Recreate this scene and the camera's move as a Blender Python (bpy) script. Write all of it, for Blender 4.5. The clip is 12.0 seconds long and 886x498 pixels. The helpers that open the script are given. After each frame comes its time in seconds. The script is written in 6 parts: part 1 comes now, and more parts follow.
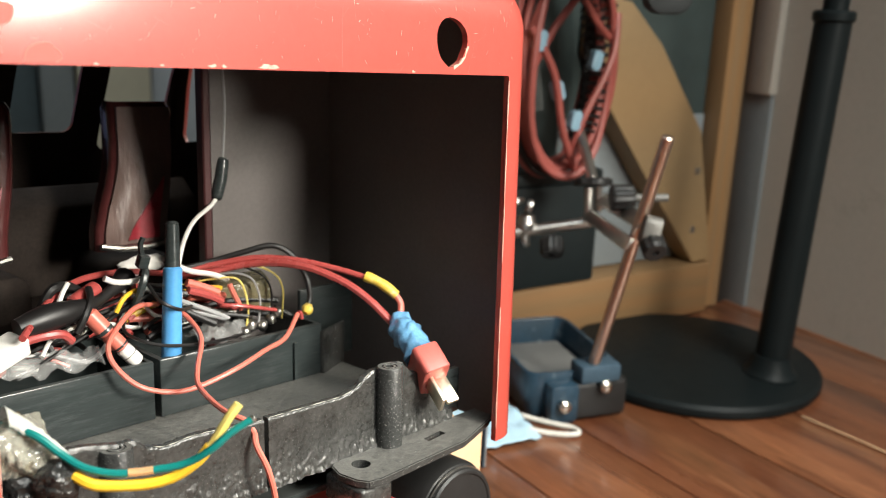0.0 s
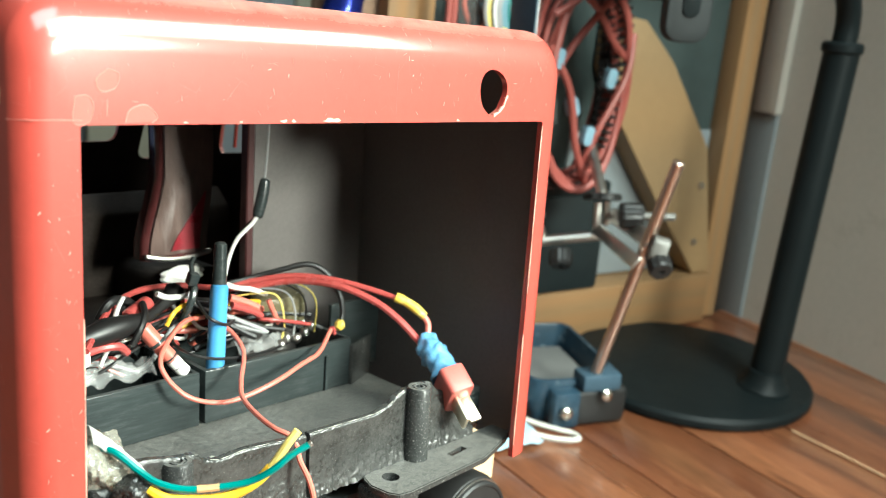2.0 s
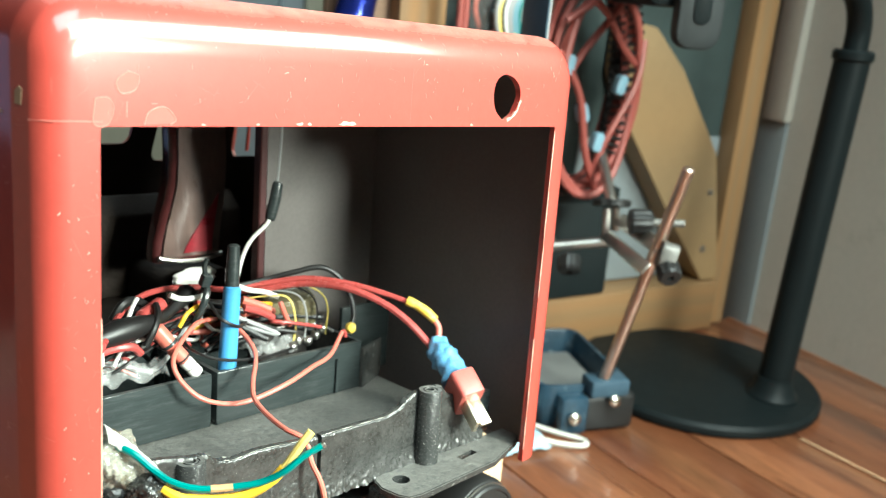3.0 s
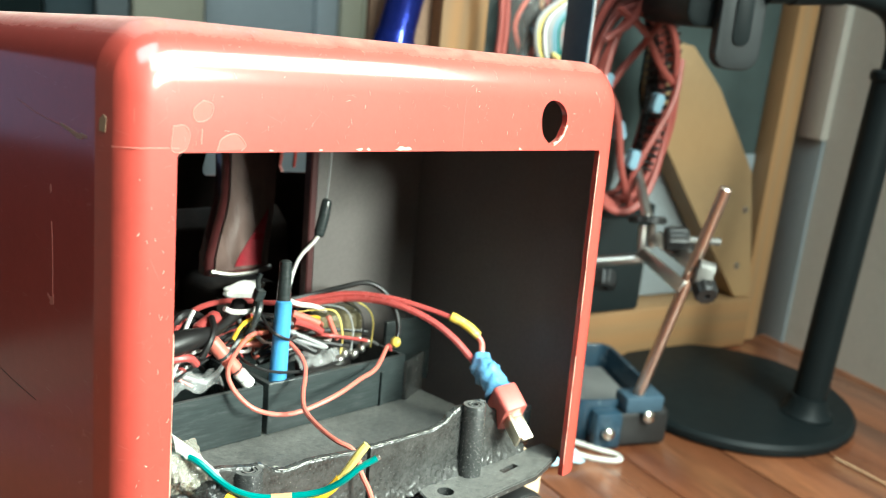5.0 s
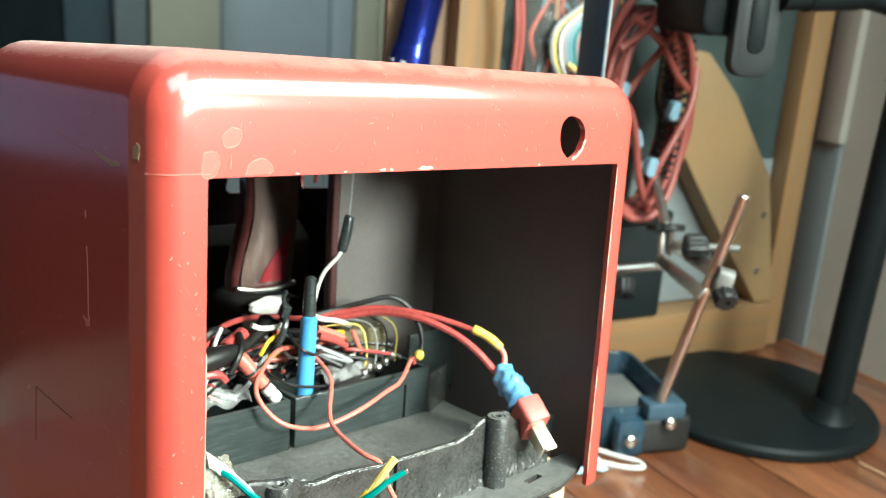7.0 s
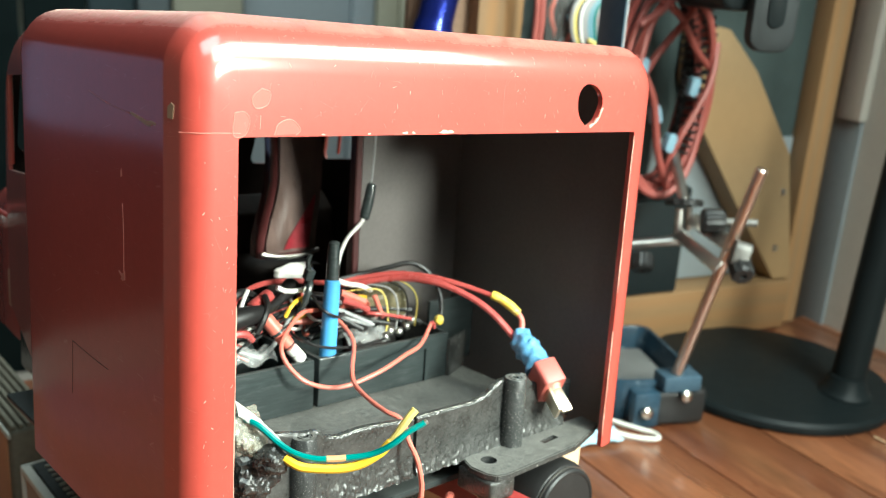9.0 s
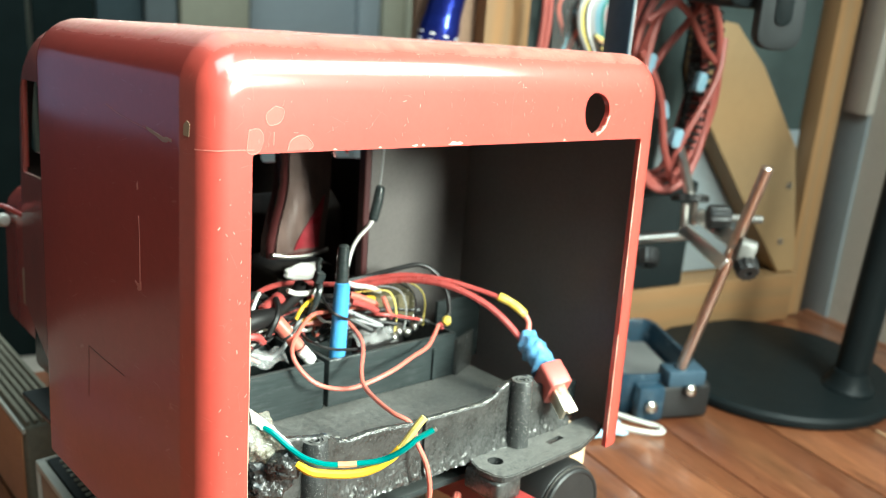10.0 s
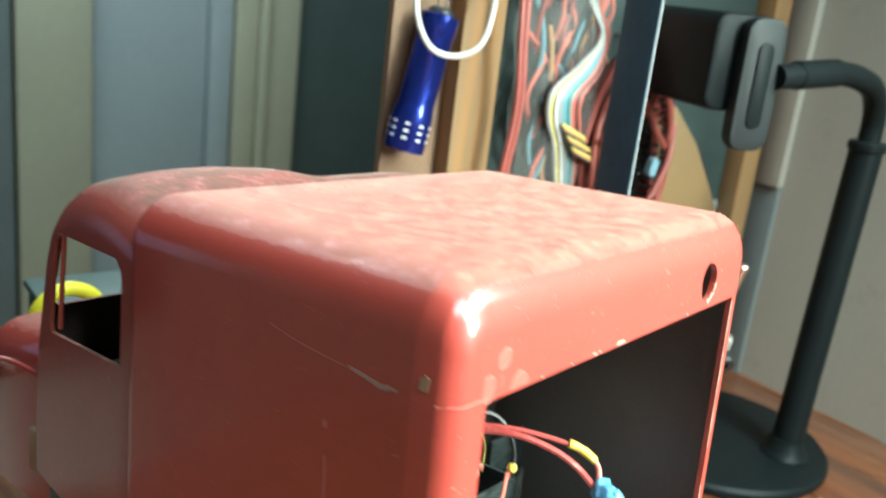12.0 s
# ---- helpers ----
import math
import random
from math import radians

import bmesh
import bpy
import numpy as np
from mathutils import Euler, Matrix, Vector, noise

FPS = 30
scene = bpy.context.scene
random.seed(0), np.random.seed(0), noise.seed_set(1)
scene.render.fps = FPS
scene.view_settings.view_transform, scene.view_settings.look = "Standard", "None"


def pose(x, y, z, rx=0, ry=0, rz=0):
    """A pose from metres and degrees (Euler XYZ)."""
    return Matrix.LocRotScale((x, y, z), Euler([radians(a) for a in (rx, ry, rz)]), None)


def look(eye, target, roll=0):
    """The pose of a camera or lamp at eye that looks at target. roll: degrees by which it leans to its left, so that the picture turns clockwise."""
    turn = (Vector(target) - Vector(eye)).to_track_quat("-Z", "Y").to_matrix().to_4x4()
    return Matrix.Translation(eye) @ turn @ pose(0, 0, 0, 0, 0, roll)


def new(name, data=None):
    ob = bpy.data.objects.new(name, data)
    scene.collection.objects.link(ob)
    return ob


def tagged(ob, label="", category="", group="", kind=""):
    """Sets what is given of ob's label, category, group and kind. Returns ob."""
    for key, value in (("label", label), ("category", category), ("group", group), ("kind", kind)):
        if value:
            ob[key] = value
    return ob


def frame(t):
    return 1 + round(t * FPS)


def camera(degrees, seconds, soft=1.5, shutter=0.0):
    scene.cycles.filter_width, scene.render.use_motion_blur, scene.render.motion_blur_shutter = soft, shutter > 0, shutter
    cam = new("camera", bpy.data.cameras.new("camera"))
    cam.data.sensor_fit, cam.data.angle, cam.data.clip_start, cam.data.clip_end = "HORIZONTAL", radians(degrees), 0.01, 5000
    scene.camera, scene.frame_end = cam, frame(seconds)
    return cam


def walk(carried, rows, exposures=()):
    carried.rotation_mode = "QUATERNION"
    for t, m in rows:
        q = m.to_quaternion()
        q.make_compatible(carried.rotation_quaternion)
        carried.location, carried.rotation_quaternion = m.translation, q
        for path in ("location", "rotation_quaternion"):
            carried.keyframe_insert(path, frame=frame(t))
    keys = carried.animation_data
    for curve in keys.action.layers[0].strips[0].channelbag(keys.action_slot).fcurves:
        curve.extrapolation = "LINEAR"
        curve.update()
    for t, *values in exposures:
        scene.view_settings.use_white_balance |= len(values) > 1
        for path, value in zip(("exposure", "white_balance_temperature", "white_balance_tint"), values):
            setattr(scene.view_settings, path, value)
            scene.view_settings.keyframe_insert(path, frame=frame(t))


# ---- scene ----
# ---- camera and walk ----
cam = camera(52.6, 12.0, 1.0, 0.4)
cam.data.dof.use_dof, cam.data.dof.focus_distance, cam.data.dof.aperture_fstop = True, 0.258, 17.0
# the camera brightens in its first two seconds and dips for a moment near nine
EXPOSURE = [(0.0, -0.50, 6480, 5), (0.5, -0.17, 6330, 0), (1.5, 0.0, 6150, -6), (2.0, 0.09, 5970, -9), (4.5, 0.20, 5840, -12), (6.5, 0.24, 5820, -12), (8.5, 0.08, 5920, -10), (9.0, 0.08, 5920, -10), (9.5, 0.26, 5840, -12), (11.0, 0.30, 5840, -12), (12.0, 0.42, 5620, -17)]
PATH = [
    (0, (-0.05144, -0.17070, 0.25464), (0.15864, 0.02744, 0.17337), 2.21),
    (0.5, (-0.05800, -0.17332, 0.26263), (0.15171, 0.02291, 0.17592), 3.61),
    (1, (-0.06319, -0.17125, 0.26547), (0.14707, 0.02406, 0.17803), 4.30),
    (1.5, (-0.06512, -0.17234, 0.26923), (0.14371, 0.02420, 0.18114), 4.54),
    (2, (-0.07275, -0.17129, 0.27534), (0.13802, 0.02373, 0.18851), 4.80),
    (2.5, (-0.07345, -0.17094, 0.27444), (0.13726, 0.02448, 0.18834), 4.93),
    (4.5, (-0.08410, -0.17110, 0.27924), (0.12031, 0.03202, 0.19581), 5.54),
    (5, (-0.08593, -0.17158, 0.28006), (0.11764, 0.03256, 0.19708), 5.38),
    (5.5, (-0.08929, -0.16898, 0.28081), (0.11457, 0.03548, 0.19935), 5.15),
    (6, (-0.08993, -0.16928, 0.28190), (0.11310, 0.03616, 0.20081), 4.88),
    (6.5, (-0.08943, -0.17104, 0.28509), (0.11186, 0.03646, 0.20493), 4.39),
    (8.5, (-0.09513, -0.17991, 0.27840), (0.10019, 0.03137, 0.19349), 3.88),
    (9, (-0.09693, -0.18131, 0.28050), (0.09690, 0.03038, 0.19320), 4.11),
    (9.5, (-0.10033, -0.18315, 0.29055), (0.09081, 0.02789, 0.19606), 4.47),
    (10, (-0.09967, -0.18198, 0.28947), (0.09192, 0.02940, 0.19665), 4.21),
    (10.5, (-0.10091, -0.17838, 0.28918), (0.09173, 0.03265, 0.19776), 4.25),
    (11, (-0.11486, -0.16595, 0.29299), (0.08363, 0.04102, 0.20487), 4.50),
    (11.5, (-0.11473, -0.13196, 0.30321), (0.09710, 0.06167, 0.21580), 4.62),
    (12, (-0.14864, -0.08547, 0.33060), (0.08359, 0.08407, 0.24500), 6.88),
]
walk(cam, [(t, look(eye, target, roll)) for t, eye, target, roll in PATH], EXPOSURE)

# ---- light ----
world = bpy.data.worlds.new("room_air")
scene.world = world
world.use_nodes = True
world.node_tree.nodes["Background"].inputs[0].default_value = (0.42, 0.47, 0.52, 1)
world.node_tree.nodes["Background"].inputs[1].default_value = 0.40


def lamp(name, kind, energy, color, m, size=0.1, size_y=None, spread=180):
    data = bpy.data.lights.new(name, kind)
    data.energy, data.color = energy, color
    if kind == "AREA":
        data.shape = "RECTANGLE" if size_y else "DISK"
        data.size = size
        data.spread = radians(spread)
        if size_y:
            data.size_y = size_y
    ob = new(name, data)
    ob.matrix_world = m
    return ob


# the work lamp behind the camera, over the front edge of the bench
lamp("work_lamp", "AREA", 3.0, (1.0, 0.93, 0.85), look((0.245, -0.54, 0.42), (0.10, 0.04, 0.13)), 0.15, None, 93)
# the strip light under the shelf over the bench
lamp("strip_light", "AREA", 3.8, (1.0, 0.95, 0.88), look((0.28, -0.33, 0.58), (0.12, 0.05, 0.12)), 0.52, 0.20, 120)
# unseen fill added over the room behind the camera to lift the shadows
lamp("room_light", "AREA", 21.0, (0.86, 0.94, 1.0), look((-0.10, -0.9, 1.6), (-0.10, -0.9, 0.0)), 0.9, 0.9)
# dull daylight from the window farther along the far wall
lamp("window_light", "AREA", 0.55, (0.52, 0.58, 1.0), look((-0.95, 2.00, 0.18), (-0.10, 0.1, 0.18)), 1.1, 0.50)
# the light over the room behind the bench wall
lamp("ceiling_light", "AREA", 45.0, (0.95, 0.97, 1.0), look((0.75, 1.30, 1.62), (0.75, 1.30, 0.0)), 1.5, 1.3)


# ---- materials ----
def mat(name, color, rough=0.5, metal=0.0, coat=0.0, **kw):
    """A surface with two scales of colour variation and a bump: vary, grain and blotch in cycles a metre, bump in metres."""
    m = bpy.data.materials.new(name)
    m.use_nodes = True
    nt = m.node_tree
    n, l = nt.nodes, nt.links
    b = n["Principled BSDF"]
    b.inputs["Roughness"].default_value = rough
    b.inputs["Metallic"].default_value = metal
    b.inputs["Coat Weight"].default_value = coat
    b.inputs["Coat Roughness"].default_value = kw.get("coat_rough", 0.15)
    b.inputs["Coat IOR"].default_value = kw.get("coat_ior", 1.5)
    b.inputs["Transmission Weight"].default_value = kw.get("trans", 0.0)
    b.inputs["Subsurface Weight"].default_value = kw.get("sss", 0.0)
    b.inputs["Subsurface Radius"].default_value = (0.002, 0.001, 0.001)
    b.inputs["Alpha"].default_value = kw.get("alpha", 1.0)
    b.inputs["Specular IOR Level"].default_value = kw.get("spec", 0.5)
    b.inputs["IOR"].default_value = kw.get("ior", 1.45)
    tc = n.new("ShaderNodeTexCoord")
    mp = n.new("ShaderNodeMapping")
    mp.inputs["Scale"].default_value = kw.get("stretch", (1, 1, 1))
    l.new(tc.outputs["Object"], mp.inputs["Vector"])
    vec = mp.outputs["Vector"]

    def noise_node(scale, detail=4.0, rough_=0.6):
        t = n.new("ShaderNodeTexNoise")
        t.inputs["Scale"].default_value = scale
        t.inputs["Detail"].default_value = detail
        t.inputs["Roughness"].default_value = rough_
        l.new(vec, t.inputs["Vector"])
        return t.outputs["Fac"]

    def ramp(fac, a, b_, ca, cb):
        r = n.new("ShaderNodeValToRGB")
        r.color_ramp.elements[0].position, r.color_ramp.elements[1].position = a, b_
        r.color_ramp.elements[0].color, r.color_ramp.elements[1].color = (*ca, 1), (*cb, 1)
        l.new(fac, r.inputs["Fac"])
        return r.outputs["Color"]

    def mix(fac, a, b_, kind="MIX"):
        x = n.new("ShaderNodeMix")
        x.data_type, x.blend_type = "RGBA", kind
        for sock, val in ((x.inputs[0], fac), (x.inputs[6], a), (x.inputs[7], b_)):
            if isinstance(val, (int, float)):
                sock.default_value = val
            elif isinstance(val, tuple):
                sock.default_value = (*val, 1)
            else:
                l.new(val, sock)
        return x.outputs[2]

    v = kw.get("vary", 0.12)
    lo, hi = tuple(c * (1 - v) for c in color), tuple(min(1, c * (1 + v)) for c in color)
    grain, blotch = noise_node(kw.get("grain", 900.0), 5), noise_node(kw.get("blotch", 45.0), 3)
    col = mix(0.5, ramp(grain, 0.3, 0.7, lo, hi), ramp(blotch, 0.3, 0.7, lo, hi))
    if "wear" in kw:  # sparse scuffs of another colour
        wc, scale, a, b_ = kw["wear"]
        mask = ramp(noise_node(scale, 8, 0.75), a, b_, (0, 0, 0), (1, 1, 1))
        col = mix(mask, col, wc)
    if "scratch" in kw:  # thin strokes in all directions
        wc, scale, width = kw["scratch"]
        strokes = []
        for k, rot in enumerate(((0.3, 0.9, 0.2), (1.2, 0.2, 1.0), (0.8, 2.1, 0.5))):
            mm = n.new("ShaderNodeMapping")
            mm.inputs["Rotation"].default_value = rot
            mm.inputs["Scale"].default_value = (scale, scale * 0.10, scale)
            l.new(tc.outputs["Object"], mm.inputs["Vector"])
            vo = n.new("ShaderNodeTexVoronoi")
            vo.feature = "DISTANCE_TO_EDGE"
            vo.inputs["Scale"].default_value = 1.0
            l.new(mm.outputs["Vector"], vo.inputs["Vector"])
            thin = ramp(vo.outputs["Distance"], 0.0, width, (1, 1, 1), (0, 0, 0))
            pick = ramp(noise_node(scale * 0.9 + 37 * k, 2), 0.60, 0.68, (0, 0, 0), (1, 1, 1))
            strokes.append(mix(1.0, thin, pick, "MULTIPLY"))
        col = mix(mix(1.0, mix(1.0, strokes[0], strokes[1], "ADD"), strokes[2], "ADD"), col, wc)
    if "dust" in kw:  # dust that settles on what faces up
        dc, amount, scale = kw["dust"]
        geo, sep = n.new("ShaderNodeNewGeometry"), n.new("ShaderNodeSeparateXYZ")
        l.new(geo.outputs["Normal"], sep.inputs[0])
        up = ramp(sep.outputs["Z"], kw.get("from_up", 0.55), kw.get("full_up", 0.985), (0, 0, 0), (1, 1, 1))
        sp = ramp(noise_node(scale, 8, 0.78), *kw.get("patchy", (0.30, 0.74)), (kw.get("bare", 0.45),) * 3, (1, 1, 1))
        if "smear" in kw:  # wiped streaks in the dust
            sm = n.new("ShaderNodeMapping")
            sm.inputs["Rotation"].default_value = (0, 0, 0.55)
            sm.inputs["Scale"].default_value = (kw["smear"], kw["smear"] * 0.06, kw["smear"])
            l.new(tc.outputs["Object"], sm.inputs["Vector"])
            st = n.new("ShaderNodeTexNoise")
            st.inputs["Scale"].default_value, st.inputs["Detail"].default_value, st.inputs["Roughness"].default_value = 1.0, 7.0, 0.75
            l.new(sm.outputs["Vector"], st.inputs["Vector"])
            sp = mix(1.0, sp, ramp(st.outputs["Fac"], 0.34, 0.62, (0.55,) * 3, (1, 1, 1)), "MULTIPLY")
        fac = mix(1.0, mix(1.0, up, sp, "MULTIPLY"), (amount,) * 3, "MULTIPLY")
        col = mix(fac, col, dc)
        rr = n.new("ShaderNodeMapRange")
        rr.inputs["To Min"].default_value, rr.inputs["To Max"].default_value = rough, 0.85
        l.new(fac, rr.inputs["Value"])
        l.new(rr.outputs[0], b.inputs["Roughness"])
        if "sheen" in kw:  # dust brightens towards grazing views
            sh = n.new("ShaderNodeMapRange")
            sh.inputs["To Max"].default_value = kw["sheen"]
            l.new(fac, sh.inputs["Value"])
            l.new(sh.outputs[0], b.inputs["Sheen Weight"])
            b.inputs["Sheen Roughness"].default_value = 0.22
            b.inputs["Sheen Tint"].default_value = (1.0, 0.90, 0.82, 1)
        if coat:  # dust dulls the gloss
            cw, cr = n.new("ShaderNodeMapRange"), n.new("ShaderNodeMapRange")
            cw.inputs["To Min"].default_value, cw.inputs["To Max"].default_value = coat, coat * 0.1
            cr.inputs["To Min"].default_value, cr.inputs["To Max"].default_value = kw.get("coat_rough", 0.15), 0.7
            cw.inputs["From Max"].default_value = cr.inputs["From Max"].default_value = 0.4
            l.new(fac, cw.inputs["Value"]), l.new(fac, cr.inputs["Value"])
            l.new(cw.outputs[0], b.inputs["Coat Weight"]), l.new(cr.outputs[0], b.inputs["Coat Roughness"])
    elif kw.get("rough_vary", 0.1):
        rr = n.new("ShaderNodeMapRange")
        d = kw.get("rough_vary", 0.1)
        rr.inputs["To Min"].default_value, rr.inputs["To Max"].default_value = max(0, rough - d), min(1, rough + d)
        l.new(noise_node(kw.get("blotch", 45.0) * 2.3, 5), rr.inputs["Value"])
        l.new(rr.outputs[0], b.inputs["Roughness"])
    if "shift" in kw:  # each piece a little lighter, darker or redder
        info = n.new("ShaderNodeObjectInfo")
        hsv = n.new("ShaderNodeHueSaturation")
        ra = n.new("ShaderNodeMapRange")
        ra.inputs["To Min"].default_value, ra.inputs["To Max"].default_value = 1 - kw["shift"], 1 + kw["shift"]
        l.new(info.outputs["Random"], ra.inputs["Value"])
        l.new(ra.outputs[0], hsv.inputs["Value"])
        l.new(col, hsv.inputs["Color"])
        col = hsv.outputs["Color"]
    if "rings" in kw:  # wood grain along one axis
        ca, amount, scale = kw["rings"]
        w = n.new("ShaderNodeTexWave")
        w.wave_type, w.bands_direction = "BANDS", kw.get("band", "Y")
        w.inputs["Scale"].default_value, w.inputs["Distortion"].default_value = scale, 9.0
        w.inputs["Detail"].default_value, w.inputs["Detail Scale"].default_value = 3.0, 0.6
        l.new(vec, w.inputs["Vector"])
        col = mix(mix(1.0, w.outputs["Color"], (amount,) * 3, "MULTIPLY"), col, ca)
    l.new(col, b.inputs["Base Color"])
    if kw.get("bump", 0.0):
        bp = n.new("ShaderNodeBump")
        bp.inputs["Strength"].default_value = 1.0
        bp.inputs["Distance"].default_value = kw["bump"]
        l.new(noise_node(kw.get("bump_scale", kw.get("grain", 900.0)), 6, 0.65), bp.inputs["Height"])
        l.new(bp.outputs["Normal"], b.inputs["Normal"])
    return m


M = {}
M["red"] = mat("red_lacquer", (0.395, 0.053, 0.039), 0.48, coat=1.0, coat_rough=0.15, coat_ior=1.68, spec=0.35, vary=0.10, from_up=0.70, full_up=0.97, bare=0.28, smear=420, patchy=(0.40, 0.63), sheen=0.45, blotch=22, grain=300, wear=((0.62, 0.30, 0.24), 520, 0.72, 0.76),
               scratch=((0.50, 0.13, 0.10), 130, 0.007), dust=((0.31, 0.198, 0.150), 0.92, 120), bump=0.00003, bump_scale=900)
M["red_dusty"] = mat("dusty_red_lacquer", (0.33, 0.060, 0.046), 0.5, coat=0.9, coat_rough=0.2, spec=0.35, vary=0.14, from_up=0.66, full_up=0.93, bare=0.05, smear=420, patchy=(0.38, 0.54), sheen=0.25, blotch=24, grain=300,
                     wear=((0.20, 0.085, 0.06), 90, 0.60, 0.70), scratch=((0.50, 0.22, 0.16), 150, 0.008), dust=((0.105, 0.062, 0.044), 0.95, 70), bump=0.00003, bump_scale=900)
M["chip"] = mat("bared_pale_plastic", (0.66, 0.34, 0.27), 0.5, vary=0.12)
M["crack"] = mat("cracked_lacquer", (0.46, 0.29, 0.25), 0.55, vary=0.2)
M["scuff"] = mat("brown_scuff", (0.22, 0.060, 0.045), 0.6, vary=0.2)
M["stain_rim"] = mat("dried_stain_rim", (0.52, 0.17, 0.135), 0.55, vary=0.2)
M["stain"] = mat("dried_stain", (0.42, 0.074, 0.056), 0.55, vary=0.1)
M["scratch_dark"] = mat("dark_scratch", (0.06, 0.02, 0.015), 0.5, vary=0.1)
M["primer"] = mat("grey_brown_primer", (0.115, 0.102, 0.097), 0.55, vary=0.15, blotch=25, grain=600, bump=0.00005)
M["black_plastic"] = mat("worn_black_plastic", (0.036, 0.037, 0.036), 0.25, vary=0.5, grain=1500, wear=((0.40, 0.40, 0.37), 1700, 0.60, 0.65), patchy=(0.36, 0.62), dust=((0.31, 0.30, 0.27), 0.44, 480),
                         bump=0.0004, bump_scale=420, bare=0.15)
M["black_smooth"] = mat("black_plastic", (0.027, 0.033, 0.033), 0.24, vary=0.3, stretch=(0.12, 1, 1), grain=700, bump=0.00010, bump_scale=420, wear=((0.050, 0.056, 0.056), 520, 0.50, 0.72), dust=((0.09, 0.09, 0.085), 0.4, 250))
M["black_cast"] = mat("pitted_black_casting", (0.038, 0.038, 0.036), 0.24, vary=0.6, grain=900, blotch=140, wear=((0.17, 0.17, 0.155), 1300, 0.60, 0.68), bump=0.00045, bump_scale=330, spec=0.9)
M["black_paint"] = mat("satin_black_paint", (0.007, 0.0098, 0.0105), 0.46, spec=0.15, vary=0.2, bump=0.00006, bump_scale=700)
M["knob"] = mat("black_bakelite", (0.016, 0.016, 0.016), 0.42, vary=0.3, spec=0.4, wear=((0.12, 0.12, 0.11), 900, 0.66, 0.72))
M["rubber"] = mat("black_rubber", (0.011, 0.014, 0.015), 0.6, vary=0.2)
M["black_tape"] = mat("black_pvc_tape", (0.022, 0.022, 0.021), 0.26, vary=0.3, spec=0.8, bump=0.0009, bump_scale=160)
M["wire_red"] = mat("red_insulation", (0.37, 0.066, 0.060), 0.28, vary=0.12, grain=400)
M["wire_pink"] = mat("salmon_insulation", (0.58, 0.15, 0.11), 0.34, vary=0.12, grain=400)
M["wire_black"] = mat("black_insulation", (0.012, 0.011, 0.011), 0.42, vary=0.2)
M["wire_white"] = mat("white_insulation", (0.72, 0.70, 0.66), 0.4, vary=0.08)
M["wire_yellow"] = mat("yellow_insulation", (0.75, 0.46, 0.03), 0.4, vary=0.1)
M["wire_pale"] = mat("pale_yellow_insulation", (0.72, 0.58, 0.16), 0.45, vary=0.1)
M["wire_green"] = mat("green_insulation", (0.006, 0.155, 0.140), 0.38, vary=0.15)
M["wire_grey"] = mat("grey_insulation", (0.30, 0.30, 0.30), 0.4, vary=0.1)
M["wire_blue"] = mat("pale_blue_insulation", (0.16, 0.30, 0.36), 0.45, vary=0.1)
M["sleeve_blue"] = mat("blue_heat_shrink", (0.085, 0.30, 0.60), 0.33, vary=0.1)
M["shrink_blue"] = mat("blue_grey_heat_shrink", (0.14, 0.32, 0.52), 0.20, vary=0.35, spec=0.9, bump=0.0003, bump_scale=300)
M["yellow_tape"] = mat("yellow_heat_shrink", (0.66, 0.47, 0.07), 0.35, vary=0.3, wear=((0.80, 0.68, 0.36), 260, 0.52, 0.66), bump=0.0004, bump_scale=220)
M["plug_red"] = mat("red_nylon", (0.50, 0.115, 0.095), 0.4, vary=0.1, grain=700, bump=0.00005)
M["rail_red"] = mat("dark_red_rail", (0.22, 0.03, 0.028), 0.35, vary=0.2)
M["gold"] = mat("gold_contact", (0.88, 0.79, 0.62), 0.36, 1.0, vary=0.1)
M["steel"] = mat("nickel_steel", (0.46, 0.44, 0.41), 0.36, 1.0, vary=0.12, grain=700)
M["dull_steel"] = mat("dulled_nickel", (0.13, 0.125, 0.115), 0.42, 0.3, vary=0.3, grain=700)
M["copper"] = mat("coppery_steel", (0.62, 0.49, 0.41), 0.34, 1.0, vary=0.15, grain=300)
M["brass"] = mat("nickel_screw", (0.70, 0.67, 0.60), 0.25, 1.0, vary=0.1)
M["clear"] = mat("clear_film", (0.90, 0.90, 0.88), 0.14, alpha=0.10, vary=0.05, rough_vary=0.05, bump=0.0006, bump_scale=55, spec=1.0)
M["film"] = mat("milky_film", (0.66, 0.65, 0.60), 0.22, alpha=0.55, vary=0.2, blotch=300, bump=0.0006, bump_scale=260, spec=0.8)
M["wire_tan"] = mat("worn_tan_insulation", (0.50, 0.27, 0.12), 0.5, vary=0.25)
M["bag"] = mat("polythene_bag", (0.40, 0.40, 0.38), 0.14, alpha=0.17, spec=0.9, vary=0.08, rough_vary=0.08, bump=0.002, bump_scale=40)
M["glue"] = mat("amber_glue", (0.74, 0.71, 0.60), 0.07, coat=1.0, coat_rough=0.03, trans=0.7, vary=0.25, blotch=90, grain=120, wear=((0.20, 0.15, 0.05), 90, 0.52, 0.62), bump=0.0012, bump_scale=70, spec=1.0, rough_vary=0.04)
M["module"] = mat("olive_module", (0.15, 0.13, 0.075), 0.22, vary=0.4, blotch=120, wear=((0.6, 0.6, 0.55), 260, 0.60, 0.66), bump=0.001, bump_scale=200)
M["seat"] = mat("oxblood_vinyl", (0.085, 0.022, 0.022), 0.22, coat=1.0, coat_rough=0.06, vary=0.4, blotch=60, grain=150, bump=0.0005, bump_scale=60)
M["inside"] = mat("dull_dark_inside_paint", (0.026, 0.020, 0.017), 0.75, vary=0.4, spec=0.1, blotch=60)
